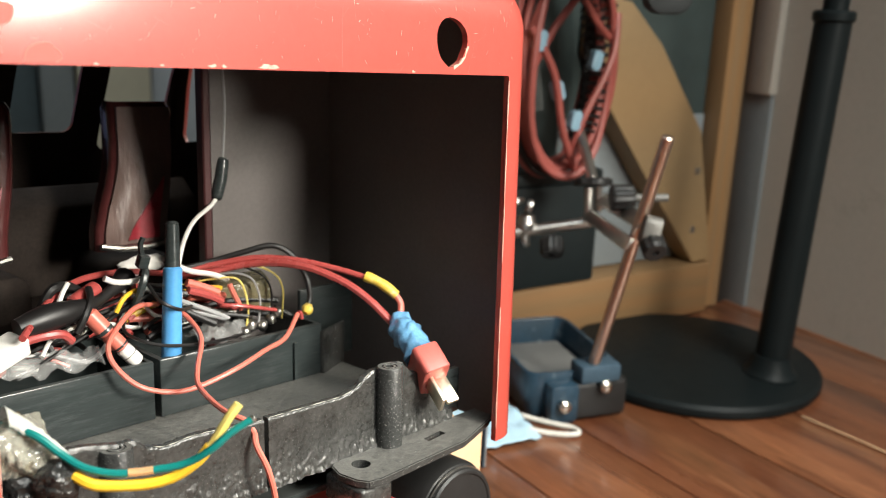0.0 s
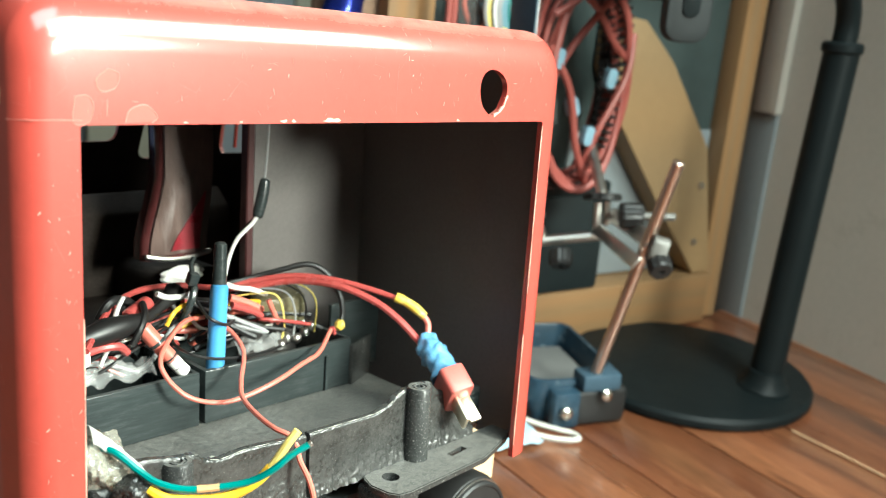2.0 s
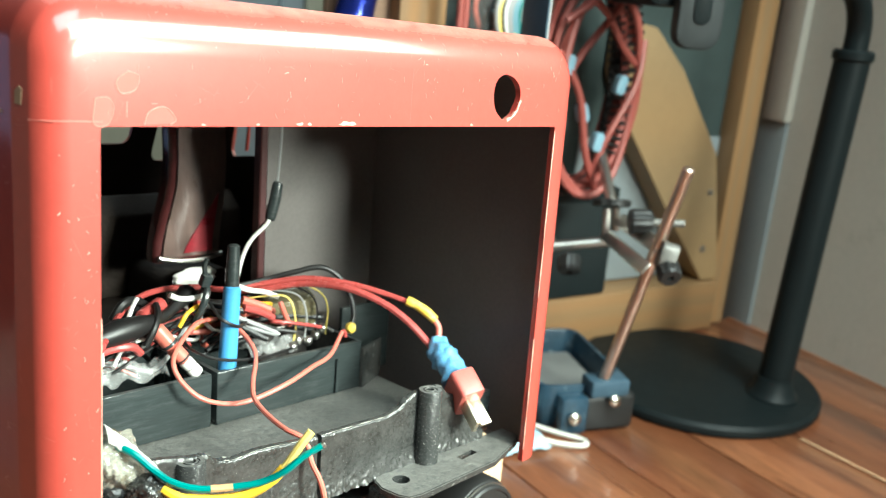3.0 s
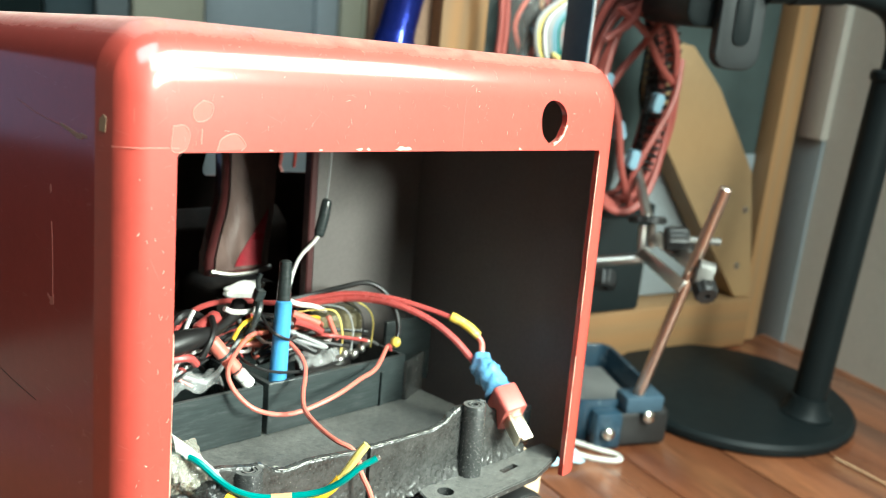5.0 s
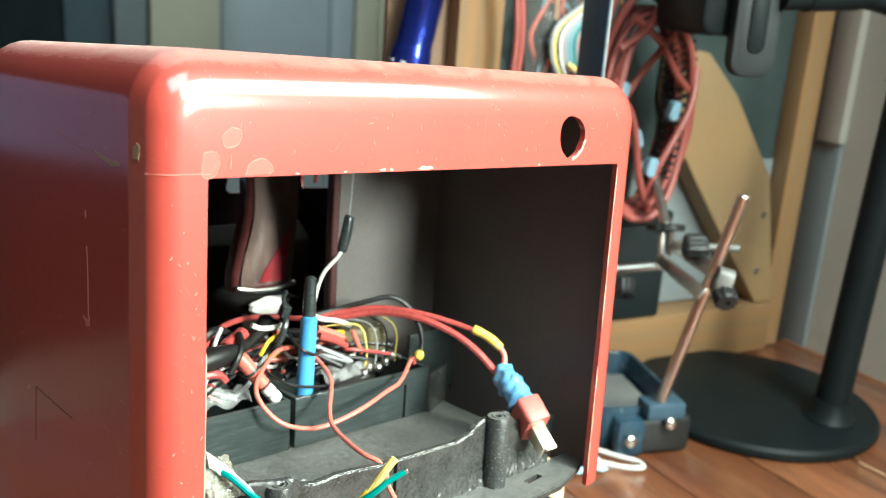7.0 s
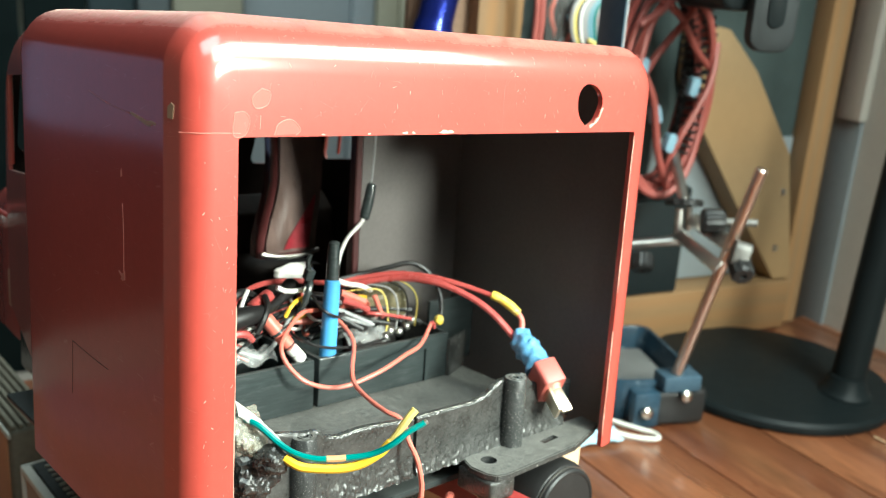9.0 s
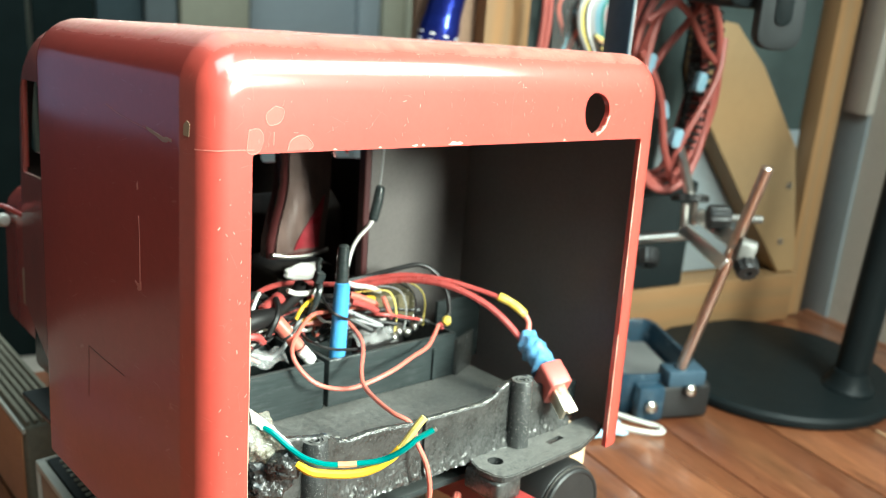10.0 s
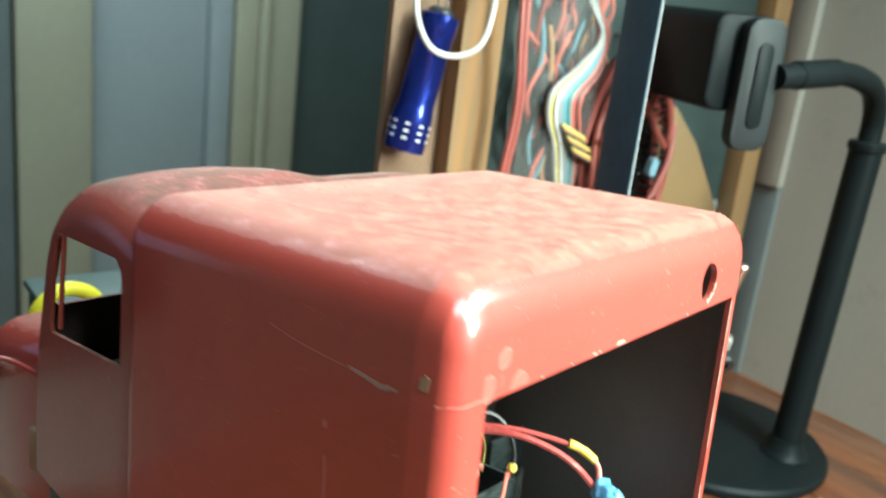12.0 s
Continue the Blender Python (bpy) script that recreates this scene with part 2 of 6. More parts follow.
M["seat_panel"] = mat("taupe_gloss_panel", (0.135, 0.088, 0.075), 0.30, coat=0.8, coat_rough=0.12, vary=0.45, blotch=70, grain=160, stretch=(1, 1, 0.35), bump=0.0008, bump_scale=110)
M["seat_red"] = mat("crimson_gloss_vinyl", (0.30, 0.020, 0.032), 0.3, coat=0.6, coat_rough=0.1, vary=0.3, blotch=80)
M["maroon"] = mat("dark_maroon_paint", (0.055, 0.016, 0.016), 0.5, vary=0.2)
M["bench"] = mat("stained_bench_wood", (0.225, 0.088, 0.040), 0.30, coat=0.7, coat_rough=0.18, vary=0.62, stretch=(1, 0.10, 1), grain=420, blotch=26, shift=0.22,
                 wear=((0.070, 0.022, 0.012), 34, 0.46, 0.64), scratch=((0.55, 0.30, 0.18), 60, 0.006), bump=0.0003, bump_scale=300, rings=((0.20, 0.062, 0.026), 0.40, 5), band="X")
M["bench_bare"] = mat("bared_bench_wood", (0.42, 0.19, 0.09), 0.6, vary=0.2)
M["pine"] = mat("pine_timber", (0.31, 0.195, 0.10), 0.5, vary=0.12, stretch=(1, 1, 0.10), grain=300, blotch=40, bump=0.0002, rings=((0.40, 0.20, 0.07), 0.5, 22), band="X", shift=0.10)
M["pine_flat"] = mat("pine_plate", (0.25, 0.150, 0.070), 0.55, vary=0.12, stretch=(0.10, 1, 1), grain=300, blotch=40, bump=0.0002, rings=((0.30, 0.15, 0.06), 0.5, 22), band="Z")
M["ply"] = mat("plywood", (0.275, 0.185, 0.095), 0.55, vary=0.10, stretch=(0.3, 1, 0.3), grain=350, blotch=30, bump=0.0001, rings=((0.38, 0.22, 0.09), 0.35, 9), band="Z")
M["block"] = mat("raw_pine_block", (0.62, 0.43, 0.26), 0.6, vary=0.1, stretch=(1, 0.2, 1), grain=300, blotch=50, bump=0.0002)
M["brown_board"] = mat("brown_hardboard", (0.23, 0.14, 0.085), 0.6, vary=0.15, grain=300, blotch=20, bump=0.0001)
M["wall"] = mat("cream_wall", (0.45, 0.415, 0.365), 0.75, vary=0.06, grain=220, blotch=6, bump=0.0004, bump_scale=160, wear=((0.37, 0.335, 0.285), 14, 0.58, 0.74))
M["wall_blue"] = mat("blue_grey_paint", (0.24, 0.265, 0.275), 0.7, vary=0.07, grain=200, blotch=8, bump=0.0003, bump_scale=160)
M["beige_paint"] = mat("beige_paint", (0.36, 0.345, 0.265), 0.55, vary=0.07, grain=60, blotch=5, bump=0.0003, bump_scale=90)
M["grey_paint"] = mat("grey_blue_door_paint", (0.30, 0.335, 0.36), 0.5, vary=0.07, grain=60, blotch=5, bump=0.0003, bump_scale=90)
M["dark_green"] = mat("dark_green_paint", (0.045, 0.062, 0.060), 0.5, vary=0.15, grain=80, blotch=9, bump=0.0003, bump_scale=90)
M["dark_blue"] = mat("shaded_door_blue", (0.040, 0.060, 0.068), 0.6, vary=0.2, grain=60, blotch=6)
M["slate"] = mat("slate_grey_paint", (0.130, 0.150, 0.155), 0.55, vary=0.15, grain=60, blotch=6, bump=0.0003, bump_scale=90)
M["near_black"] = mat("near_black", (0.010, 0.016, 0.016), 0.9, vary=0.3, grain=200, blotch=12, spec=0.1)
M["floor"] = mat("floor_paint", (0.36, 0.31, 0.26), 0.6, vary=0.2, grain=60, blotch=5, bump=0.0003)
M["ceiling"] = mat("ceiling_paint", (0.62, 0.60, 0.56), 0.8, vary=0.05, grain=60, blotch=4)
M["torch_blue"] = mat("anodised_blue", (0.020, 0.035, 0.30), 0.24, 0.75, coat=0.3, vary=0.12, grain=500)
M["cord"] = mat("off_white_cord", (0.66, 0.64, 0.58), 0.7, vary=0.1, bump=0.0003, bump_scale=900)
M["navy"] = mat("navy_enamel", (0.045, 0.078, 0.110), 0.5, spec=0.3, vary=0.2, grain=300, wear=((0.10, 0.13, 0.17), 160, 0.66, 0.76))
M["tray_blue"] = mat("dark_blue_enamel", (0.020, 0.045, 0.070), 0.34, vary=0.3, grain=300, wear=((0.22, 0.27, 0.30), 120, 0.58, 0.72), bump=0.0003, bump_scale=160)
M["sponge"] = mat("grey_sponge", (0.17, 0.17, 0.165), 0.8, vary=0.15, bump=0.001, bump_scale=400)
M["mask_blue"] = mat("pale_blue_fleece", (0.42, 0.60, 0.72), 0.8, vary=0.06, bump=0.0004, bump_scale=500)
M["cable_red"] = mat("red_cable", (0.31, 0.078, 0.064), 0.45, vary=0.12)
M["tie_blue"] = mat("light_blue_tie", (0.25, 0.40, 0.50), 0.4, vary=0.08)
M["dark_case"] = mat("black_case", (0.012, 0.017, 0.018), 0.5, vary=0.2)
M["ribbed"] = mat("grey_brown_boards", (0.16, 0.145, 0.11), 0.9, spec=0.15, vary=0.2, stretch=(1, 0.1, 1), grain=300, bump=0.0003)
M["orange"] = mat("orange_brown_wood", (0.50, 0.23, 0.11), 0.5, vary=0.3, blotch=30)
M["bright_yellow"] = mat("yellow_plastic", (0.72, 0.62, 0.03), 0.4, vary=0.08)
M["tan"] = mat("tan_card", (0.34, 0.22, 0.14), 0.6, vary=0.12)
M["dial"] = mat("pale_dots", (0.55, 0.53, 0.46), 0.5, vary=0.1)


# ---- mesh helpers ----
def thing(name, label, category, m=Matrix(), group=""):
    """The Empty of a thing made of parts."""
    ob = new(name)
    ob.empty_display_size = 0.02
    ob.matrix_world = m
    return tagged(ob, label, category, group)


def mesh_of(name, bm, smooth=True, angle=40):
    bmesh.ops.recalc_face_normals(bm, faces=bm.faces)
    me = bpy.data.meshes.new(name)
    bm.to_mesh(me)
    bm.free()
    if smooth:
        for p in me.polygons:
            p.use_smooth = True
        me.set_sharp_from_angle(angle=radians(angle))
    return me


def part(name, bm, material, parent=None, label="", smooth=True, angle=40):
    me = mesh_of(name, bm, smooth, angle)
    for m in material if isinstance(material, (list, tuple)) else (material,):
        me.materials.append(m)
    ob = new(name, me)
    if parent:
        ob.parent = parent
    if label:
        ob["label"] = label
    return ob


def box(x0, x1, y0, y1, z0, z1, bevel=0.0, seg=2, bm=None):
    own = bm is None
    b = bmesh.new()
    bmesh.ops.create_cube(b, size=1.0)
    for v in b.verts:
        v.co = (x0 + (v.co.x + 0.5) * (x1 - x0), y0 + (v.co.y + 0.5) * (y1 - y0), z0 + (v.co.z + 0.5) * (z1 - z0))
    if bevel:
        bmesh.ops.bevel(b, geom=b.edges[:], offset=bevel, segments=seg, profile=0.5, affect="EDGES")
    if own:
        return b
    return merge(bm, b)


def merge(bm, other):
    me = bpy.data.meshes.new("tmp")
    other.to_mesh(me)
    other.free()
    bm.from_mesh(me)
    bpy.data.meshes.remove(me)
    return bm


def moved(bm, m):
    bmesh.ops.transform(bm, matrix=m, verts=bm.verts[:])
    return bm


def prism(outline, y0, y1, bevel=0.0, seg=2):
    """An outline in x and z, drawn out along y."""
    b = bmesh.new()
    f = b.faces.new([b.verts.new((x, y0, z)) for x, z in outline])
    out = bmesh.ops.extrude_face_region(b, geom=[f])
    for v in out["geom"]:
        if isinstance(v, bmesh.types.BMVert):
            v.co.y = y1
    if bevel:
        bmesh.ops.bevel(b, geom=b.edges[:], offset=bevel, segments=seg, profile=0.5, affect="EDGES")
    return b


def rounded(w, h, r, n=5):
    """The outline of a rounded rectangle round the origin."""
    out = []
    for cx, cz, a0 in ((w / 2 - r, h / 2 - r, 0), (-w / 2 + r, h / 2 - r, 90), (-w / 2 + r, -h / 2 + r, 180), (w / 2 - r, -h / 2 + r, 270)):
        for k in range(n + 1):
            a = radians(a0 + 90 * k / n)
            out.append((cx + r * math.cos(a), cz + r * math.sin(a)))
    return out


def lathe(profile, n=24):
    """A profile of (radius, height) pairs turned round the z axis."""
    b = bmesh.new()
    rings = []
    for r, z in profile:
        if r < 1e-6:
            rings.append([b.verts.new((0, 0, z))] * n)
        else:
            rings.append([b.verts.new((r * math.cos(2 * math.pi * k / n), r * math.sin(2 * math.pi * k / n), z)) for k in range(n)])
    for a, c in zip(rings, rings[1:]):
        for k in range(n):
            q = []
            for v in (a[k], a[(k + 1) % n], c[(k + 1) % n], c[k]):
                if v not in q:
                    q.append(v)
            if len(q) > 2:
                b.faces.new(q)
    return b


def along(p, q):
    """The pose whose z axis runs from p to q."""
    d = Vector(q) - Vector(p)
    return Matrix.Translation(p) @ d.to_track_quat("Z", "Y").to_matrix().to_4x4()


def rod(p, q, r, r2=None, n=16, bevel=0.0):
    """A round bar from p to q, its ends slightly chamfered."""
    L = (Vector(q) - Vector(p)).length
    r2 = r if r2 is None else r2
    c = bevel or min(r, r2) * 0.25
    return moved(lathe([(0, 0), (r - c, 0), (r, c), (r2, L - c), (r2 - c, L), (0, L)], n), along(p, q))


def spline(points, steps=8):
    """A smooth line through the points."""
    p = [Vector(q) for q in points]
    p = [2 * p[0] - p[1], *p, 2 * p[-1] - p[-2]]
    out = []
    for a, b, c, d in zip(p, p[1:], p[2:], p[3:]):
        for k in range(steps):
            t = k / steps
            out.append(0.5 * (2 * b + (c - a) * t + (2 * a - 5 * b + 4 * c - d) * t * t + (3 * b - a - 3 * c + d) * t**3))
    out.append(p[-2])
    return out


def tube(points, r, n=8, steps=8, smooth_line=True, radii=None):
    """A wire of radius r along the points, with closed ends."""
    pts = spline(points, steps) if smooth_line else [Vector(q) for q in points]
    b = bmesh.new()
    rings, side = [], None
    for k, p in enumerate(pts):
        d = (pts[min(k + 1, len(pts) - 1)] - pts[max(k - 1, 0)]).normalized()
        if side is None:
            side = d.orthogonal().normalized()
        side = (side - d * side.dot(d)).normalized()
        up = d.cross(side)
        rr = radii(k / (len(pts) - 1)) if radii else r
        rings.append([b.verts.new(p + (side * math.cos(2 * math.pi * j / n) + up * math.sin(2 * math.pi * j / n)) * rr) for j in range(n)])
    for a, c in zip(rings, rings[1:]):
        for j in range(n):
            b.faces.new((a[j], a[(j + 1) % n], c[(j + 1) % n], c[j]))
    b.faces.new(rings[0][::-1]), b.faces.new(rings[-1])
    return b


def mm(points):
    return [tuple(c / 1000 for c in p) for p in points]


def carved(ob, cutters, thick=0.0):
    """Cuts the given closed meshes out of an object and gives the mesh back to it."""
    if thick:
        s = ob.modifiers.new("thickness", "SOLIDIFY")
        s.thickness, s.offset, s.use_even_offset, s.material_offset, s.material_offset_rim = thick, -1, False, 1, 0
    made = []
    for bm in cutters:
        c = new("cutter", mesh_of("cutter", bm, False))
        c.matrix_world = ob.matrix_world if not ob.parent else ob.parent.matrix_world
        k = ob.modifiers.new("cut", "BOOLEAN")
        k.operation, k.object, k.solver = "DIFFERENCE", c, "EXACT"
        made.append(c)
    bpy.context.view_layer.update()
    me = bpy.data.meshes.new_from_object(ob.evaluated_get(bpy.context.evaluated_depsgraph_get()))
    ob.modifiers.clear()
    ob.data = me
    for c in made:
        bpy.data.objects.remove(c)
    for p in me.polygons:
        p.use_smooth = True
    me.set_sharp_from_angle(angle=radians(38))
    return ob


# the truck stands nose down on its block: the pose of its own axes in the room
CAB = Matrix(((0.998758, -0.003232, 0.049728, 0), (0.0, 0.997894, 0.064863, 0), (-0.049833, -0.064783, 0.996654, 0), (0, 0, 0, 1)))
CAB = Matrix.Translation((0.45, 0.1, 0)) @ CAB @ Matrix.Translation((-0.45, -0.1, 0))
# the corner of the bench walls: along the back wall, into it, up
WALL = Matrix(((0.961, 0.276, 0, 0.685), (-0.276, 0.961, 0, 0.186), (0, 0, 1, 0), (0, 0, 0, 1)))


# ---- the bench and the room ----
def bench():
    m = pose(0, 0, 0, 0, 0, -12)
    top = thing("bench_top", "dark red-brown stained wooden bench top of worn boards", "workbench", m)
    top["kind"] = "structure"
    rnd = random.Random(2)
    wide = 0.07
    for k in range(-9, 10):
        x = k * wide - 0.002
        far = 0.312 if k > 2 else 0.4243 + 0.2126 * (x + wide / 2)
        b = box(x + 0.0005, x + wide - 0.0005, -0.55 + rnd.uniform(-0.01, 0.01), far, -0.032, rnd.uniform(-0.0007, 0.0), 0.0012, 2)
        part("plank", b, M["bench"], top)
    part("bearer", box(-0.60, 0.60, -0.50, -0.40, -0.11, -0.0335, 0.003), M["pine_flat"], top)
    part("bearer", box(-0.60, 0.60, 0.05, 0.10, -0.11, -0.0335, 0.003), M["pine_flat"], top)
    for x, y in ((-0.57, -0.47), (0.56, -0.47), (-0.57, 0.075), (0.56, 0.075)):
        part("leg", box(x - 0.025, x + 0.025, y - 0.025, y + 0.025, -0.78, -0.1105, 0.002), M["pine"], top, "square timber leg")
    inv = m.inverted()
    for pts, r in (([(0.5016, 0.0235), (0.4965, -0.008), (0.490, -0.041)], 0.0006),):
        part("scratch", tube([inv @ Vector((x, y, 0.0)) for x, y in pts], r, 6, 6), M["block"] if r > 0.00055 else M["bench_bare"], top, "pale scratch in the bench top")
    return top


bench()


def structure(name, bm, material, label, category, m=WALL):
    ob = part(name, bm, material, None, "", True, 30)
    ob.matrix_world = m
    return tagged(ob, label, category, kind="structure")


structure("wall_right", box(0.010, 0.11, -3.0, 0.02, -0.78, 1.7), M["wall"], "cream painted wall beside the bench with faint stains", "wall")
structure("wall_panel", box(0.006, 0.0098, -0.034, -0.004, -0.03, 0.62, 0.0008), M["wall_blue"], "blue-grey painted strip of the wall beside the post", "wall panel")
structure("wall_back", box(-0.404, 1.30, 0.004, 0.010, -0.78, 1.7), M["brown_board"], "brown hardboard behind the bench studs", "wall")
# the floor is unseen; its pale colour brightens the cab side's reflection
structure("floor", box(-3.2, 1.4, -3.0, 3.4, -0.85, -0.78), M["floor"], "unseen pale brown workshop floor that the cab side reflects", "floor")
structure("ceiling", box(-3.2, 1.4, -3.0, 3.4, 1.7, 1.78), M["ceiling"], "pale painted workshop ceiling", "ceiling")
structure("wall_left", box(-3.3, -3.2, -3.0, 3.4, -0.78, 1.7), M["beige_paint"], "beige painted workshop wall", "wall")
structure("wall_near", box(-3.2, 0.1, -3.1, -3.0, -0.78, 1.7), M["wall"], "cream painted workshop wall", "wall")
structure("wall_side", box(1.30, 1.40, 0.06, 2.2, -0.78, 1.7), M["dark_green"], "dark green painted wall of the passage", "wall")


def far_wall():
    """Painted doors and their frames across the room."""
    def strip(name, x0, x1, proud, material, label):
        ob = part(name, box(x0, x1, 2.20 - proud, 2.24, -0.78, 1.7, 0.004), material, None, "", True, 30)
        ob.matrix_world = FAR
        return tagged(ob, label, name.replace("_", " "), kind="structure")
    structure("wall_far", box(-3.2, 2.2, 2.24, 2.32, -0.78, 1.7), M["beige_paint"], "beige painted far wall of the workshop", "wall", FAR)
    # this panel's shade is put into its dark blue colour
    strip("door_panel", 0.144, 0.252, 0.02, M["dark_blue"], "door panel with its shade put into a dark blue-grey colour")
    strip("door_frame", 0.256, 0.330, 0.05, M["slate"], "slate-grey louvred door frame")
    strip("door_frame", 0.338, 0.508, 0.06, M["beige_paint"], "beige painted door frame")
    strip("door_panel", 0.519, 0.810, 0.02, M["grey_paint"], "flat blue-grey painted door panel")
    strip("door_frame", 0.812, 0.870, 0.045, M["grey_paint"], "blue-grey painted door edge strip")
    strip("door_frame", 0.876, 0.935, 0.06, M["beige_paint"], "beige painted door frame")
    strip("trim", 0.938, 0.957, 0.085, M["beige_paint"], "narrow beige moulding of the door frame")
    strip("door_frame", 0.960, 1.057, 0.06, M["beige_paint"], "beige painted door frame")
    strip("dark_door", 1.062, 1.90, 0.03, M["dark_green"], "dark green painted door")
    # plain near-black strips fill the rest of the far wall
    strip("dark_curtain", 0.0, 0.138, 0.03, M["near_black"], "near-black strip beside the doors")
    strip("dark_curtain", -3.15, -0.01, 0.03, M["near_black"], "near-black strip along the far wall")


FAR = Matrix(((0.961, 0.276, 0, 0), (-0.276, 0.961, 0, 0), (0, 0, 1, 0), (0, 0, 0, 1)))
far_wall()

structure("wall_lining", box(-0.323, -0.0365, -0.001, 0.0032, 0.0462, 1.69), M["dark_green"], "dark green lining between the studs", "wall lining")
structure("wall_patch", box(-0.190, -0.0370, -0.0030, -0.0012, 0.0462, 0.168, 0.0004), M["wall_blue"], "blue-grey board patched over the lining low on the wall", "wall panel")
structure("corner_post", box(-0.036, -0.013, -0.020, 0.003, 0.0, 1.69, 0.0012), M["pine"], "yellow pine corner post of the bench wall", "post")
structure("wall_stud", box(-0.359, -0.324, -0.012, 0.003, 0.0, 1.69, 0.0012), M["pine"], "bright yellow pine stud of the bench wall", "stud")
structure("sole_plate", box(-0.323, -0.037, -0.030, 0.003, 0.001, 0.045, 0.0015), M["pine_flat"], "pine timber lying along the foot of the wall", "timber")
structure("wall_batten", box(0.0005, 0.0098, -0.036, -0.0105, 0.186, 0.70, 0.0012), M["wall"], "cream painted batten nailed to the wall", "batten")


def brace():
    t = thing("plywood_brace", "thick tapered plywood brace screwed to the corner post", "brace", WALL)
    out = [(-0.1749, 0.2604), (-0.1474, 0.2561), (-0.1136, 0.2254), (-0.0620, 0.1575), (-0.0370, 0.0553), (-0.0380, 0.0462), (-0.0560, 0.0462), (-0.0699, 0.0637), (-0.1106, 0.1138), (-0.1597, 0.1772), (-0.1760, 0.2200)]
    part("board", prism(out, -0.026, -0.004, 0.0008, 1), M["ply"], t, "", True, 30)
    for x, z in ((-0.062, 0.125), (-0.060, 0.075)):
        part("screw", moved(lathe([(0, 0), (0.0030, 0), (0.0026, 0.0008), (0.0010, 0.0005), (0, 0.0005)], 14), along((x, -0.026, z), (x, -0.030, z))), M["steel"], t, "dull countersunk screw")


brace()


# ---- the model truck ----
X0, X1, ROOF, LOW = -0.0145, 0.1752, 0.2408, 0.0875
truck = thing("model_truck", "worn red model truck cab with open back on black chassis", "model truck", CAB)


def arch(x0, x1, top, low, r, n=7):
    """An upside-down U in x and z with round shoulders, from the left foot to the right one."""
    out = [(x0, low + (top - r - low) * k / 6) for k in range(6)]
    out += [(x0 + r - r * math.cos(math.pi / 2 * k / n), top - r + r * math.sin(math.pi / 2 * k / n)) for k in range(n + 1)]
    out += [(x0 + r + (x1 - x0 - 2 * r) * k / 10, top) for k in range(1, 10)]
    out += [(x1 - r + r * math.sin(math.pi / 2 * k / n), top - r + r * math.cos(math.pi / 2 * k / n)) for k in range(n + 1)]
    out += [(x1, top - r - (top - r - low) * k / 6) for k in range(1, 7)]
    return out


def skin(sections):
    """A sheet through arches that stand at growing y; all have the same number of points."""
    b = bmesh.new()
    rows = [[b.verts.new((x, y, z)) for x, z in outline] for y, outline in sections]
    for a, c in zip(rows, rows[1:]):
        for k in range(len(a) - 1):
            b.faces.new((a[k], a[k + 1], c[k + 1], c[k]))
    return b


def sleeper():
    rv, deep = 0.0125, 0.1145
    def outer(off, y, side=None):
        side = off if side is None else side
        return (y, arch(X0 + side, X1 - off, ROOF - off * 1.12, LOW, max(0.0145 - off * 0.75, 0.004)))
    sections = []
    opening = arch(0.0, 0.1607, 0.211, LOW, 0.0009)
    sections.append((0.0, opening))
    def side_at(y):
        """How far the upright corner lies in at a depth: a small round, then a narrow flat strip up to a crisp crease."""
        r = 0.0075
        if y < 0.0050:
            return 0.0009 + r - math.sqrt(r * r - (r - y) ** 2)
        return 0.0013 * max(0.0, 0.0107 - y) / 0.0057
    for y in (0.0, 0.0002, 0.0008, 0.0018, 0.0030, 0.0042, 0.0050, 0.0052, 0.0068, 0.0090, 0.0106, 0.0108, 0.0125):
        u = 1 - y / rv
        sections.append(outer(rv * (1 - math.sqrt(1 - u * u)), y, side_at(y)))
    for y in (0.03, 0.05, 0.07, 0.09, 0.115):
        sections.append(outer(0.0, y))
    for k in range(1, 6):
        a = math.pi / 2 * k / 5
        sections.append(outer(0.0030 * (1 - math.cos(a)), 0.115 + 0.0045 * math.sin(a)))
    sections.append((0.1199, arch(X0 + 0.0048, X1 - 0.0048, ROOF - 0.0056, LOW, 0.010)))
    sections.append((0.1200, arch(X0 + 0.0090, X1 - 0.0090, ROOF - 0.0140, LOW, 0.006)))
    b = skin(sections)
    shell = part("sleeper_shell", b, [M["red"], M["primer"]], truck, "worn red lacquered cab shell with a drilled hole")
    # the ragged drilled hole in the band over the opening
    cut = bmesh.new()
    vs = []
    for y in (-0.01, 0.009):
        ring = []
        for k in range(22):
            a = 2 * math.pi * k / 22
            r = 0.0066 * (1 + 0.05 * math.sin(3 * a + 1) + (0.10 if 16 <= k <= 19 else 0))
            ring.append(cut.verts.new((0.1337 + r * math.cos(a), y, 0.2207 + r * 1.03 * math.sin(a))))
        vs.append(ring)
    for k in range(22):
        cut.faces.new((vs[0][k], vs[0][(k + 1) % 22], vs[1][(k + 1) % 22], vs[1][k]))
    cut.faces.new(vs[0]), cut.faces.new(vs[1])
    carved(shell, [cut], 0.0021)
    # the wall between the sleeper and the seats, with its wide gap
    part("partition", box(0.1170, 0.1745, 0.1045, 0.1075, 0.090, 0.2386), M["primer"], truck, "grey-brown painted partition inside the cab")
    part("partition_edge", box(0.1135, 0.1169, 0.1040, 0.1090, 0.090, 0.2382, 0.0006, 1), M["maroon"], truck, "dark red edge of the partition")
    part("roof_beam", box(X0 + 0.014, 0.1127, 0.1062, 0.1086, 0.226, 0.2384, 0.0004, 1), M["primer"], truck, "grey-brown beam under the roof")


sleeper()


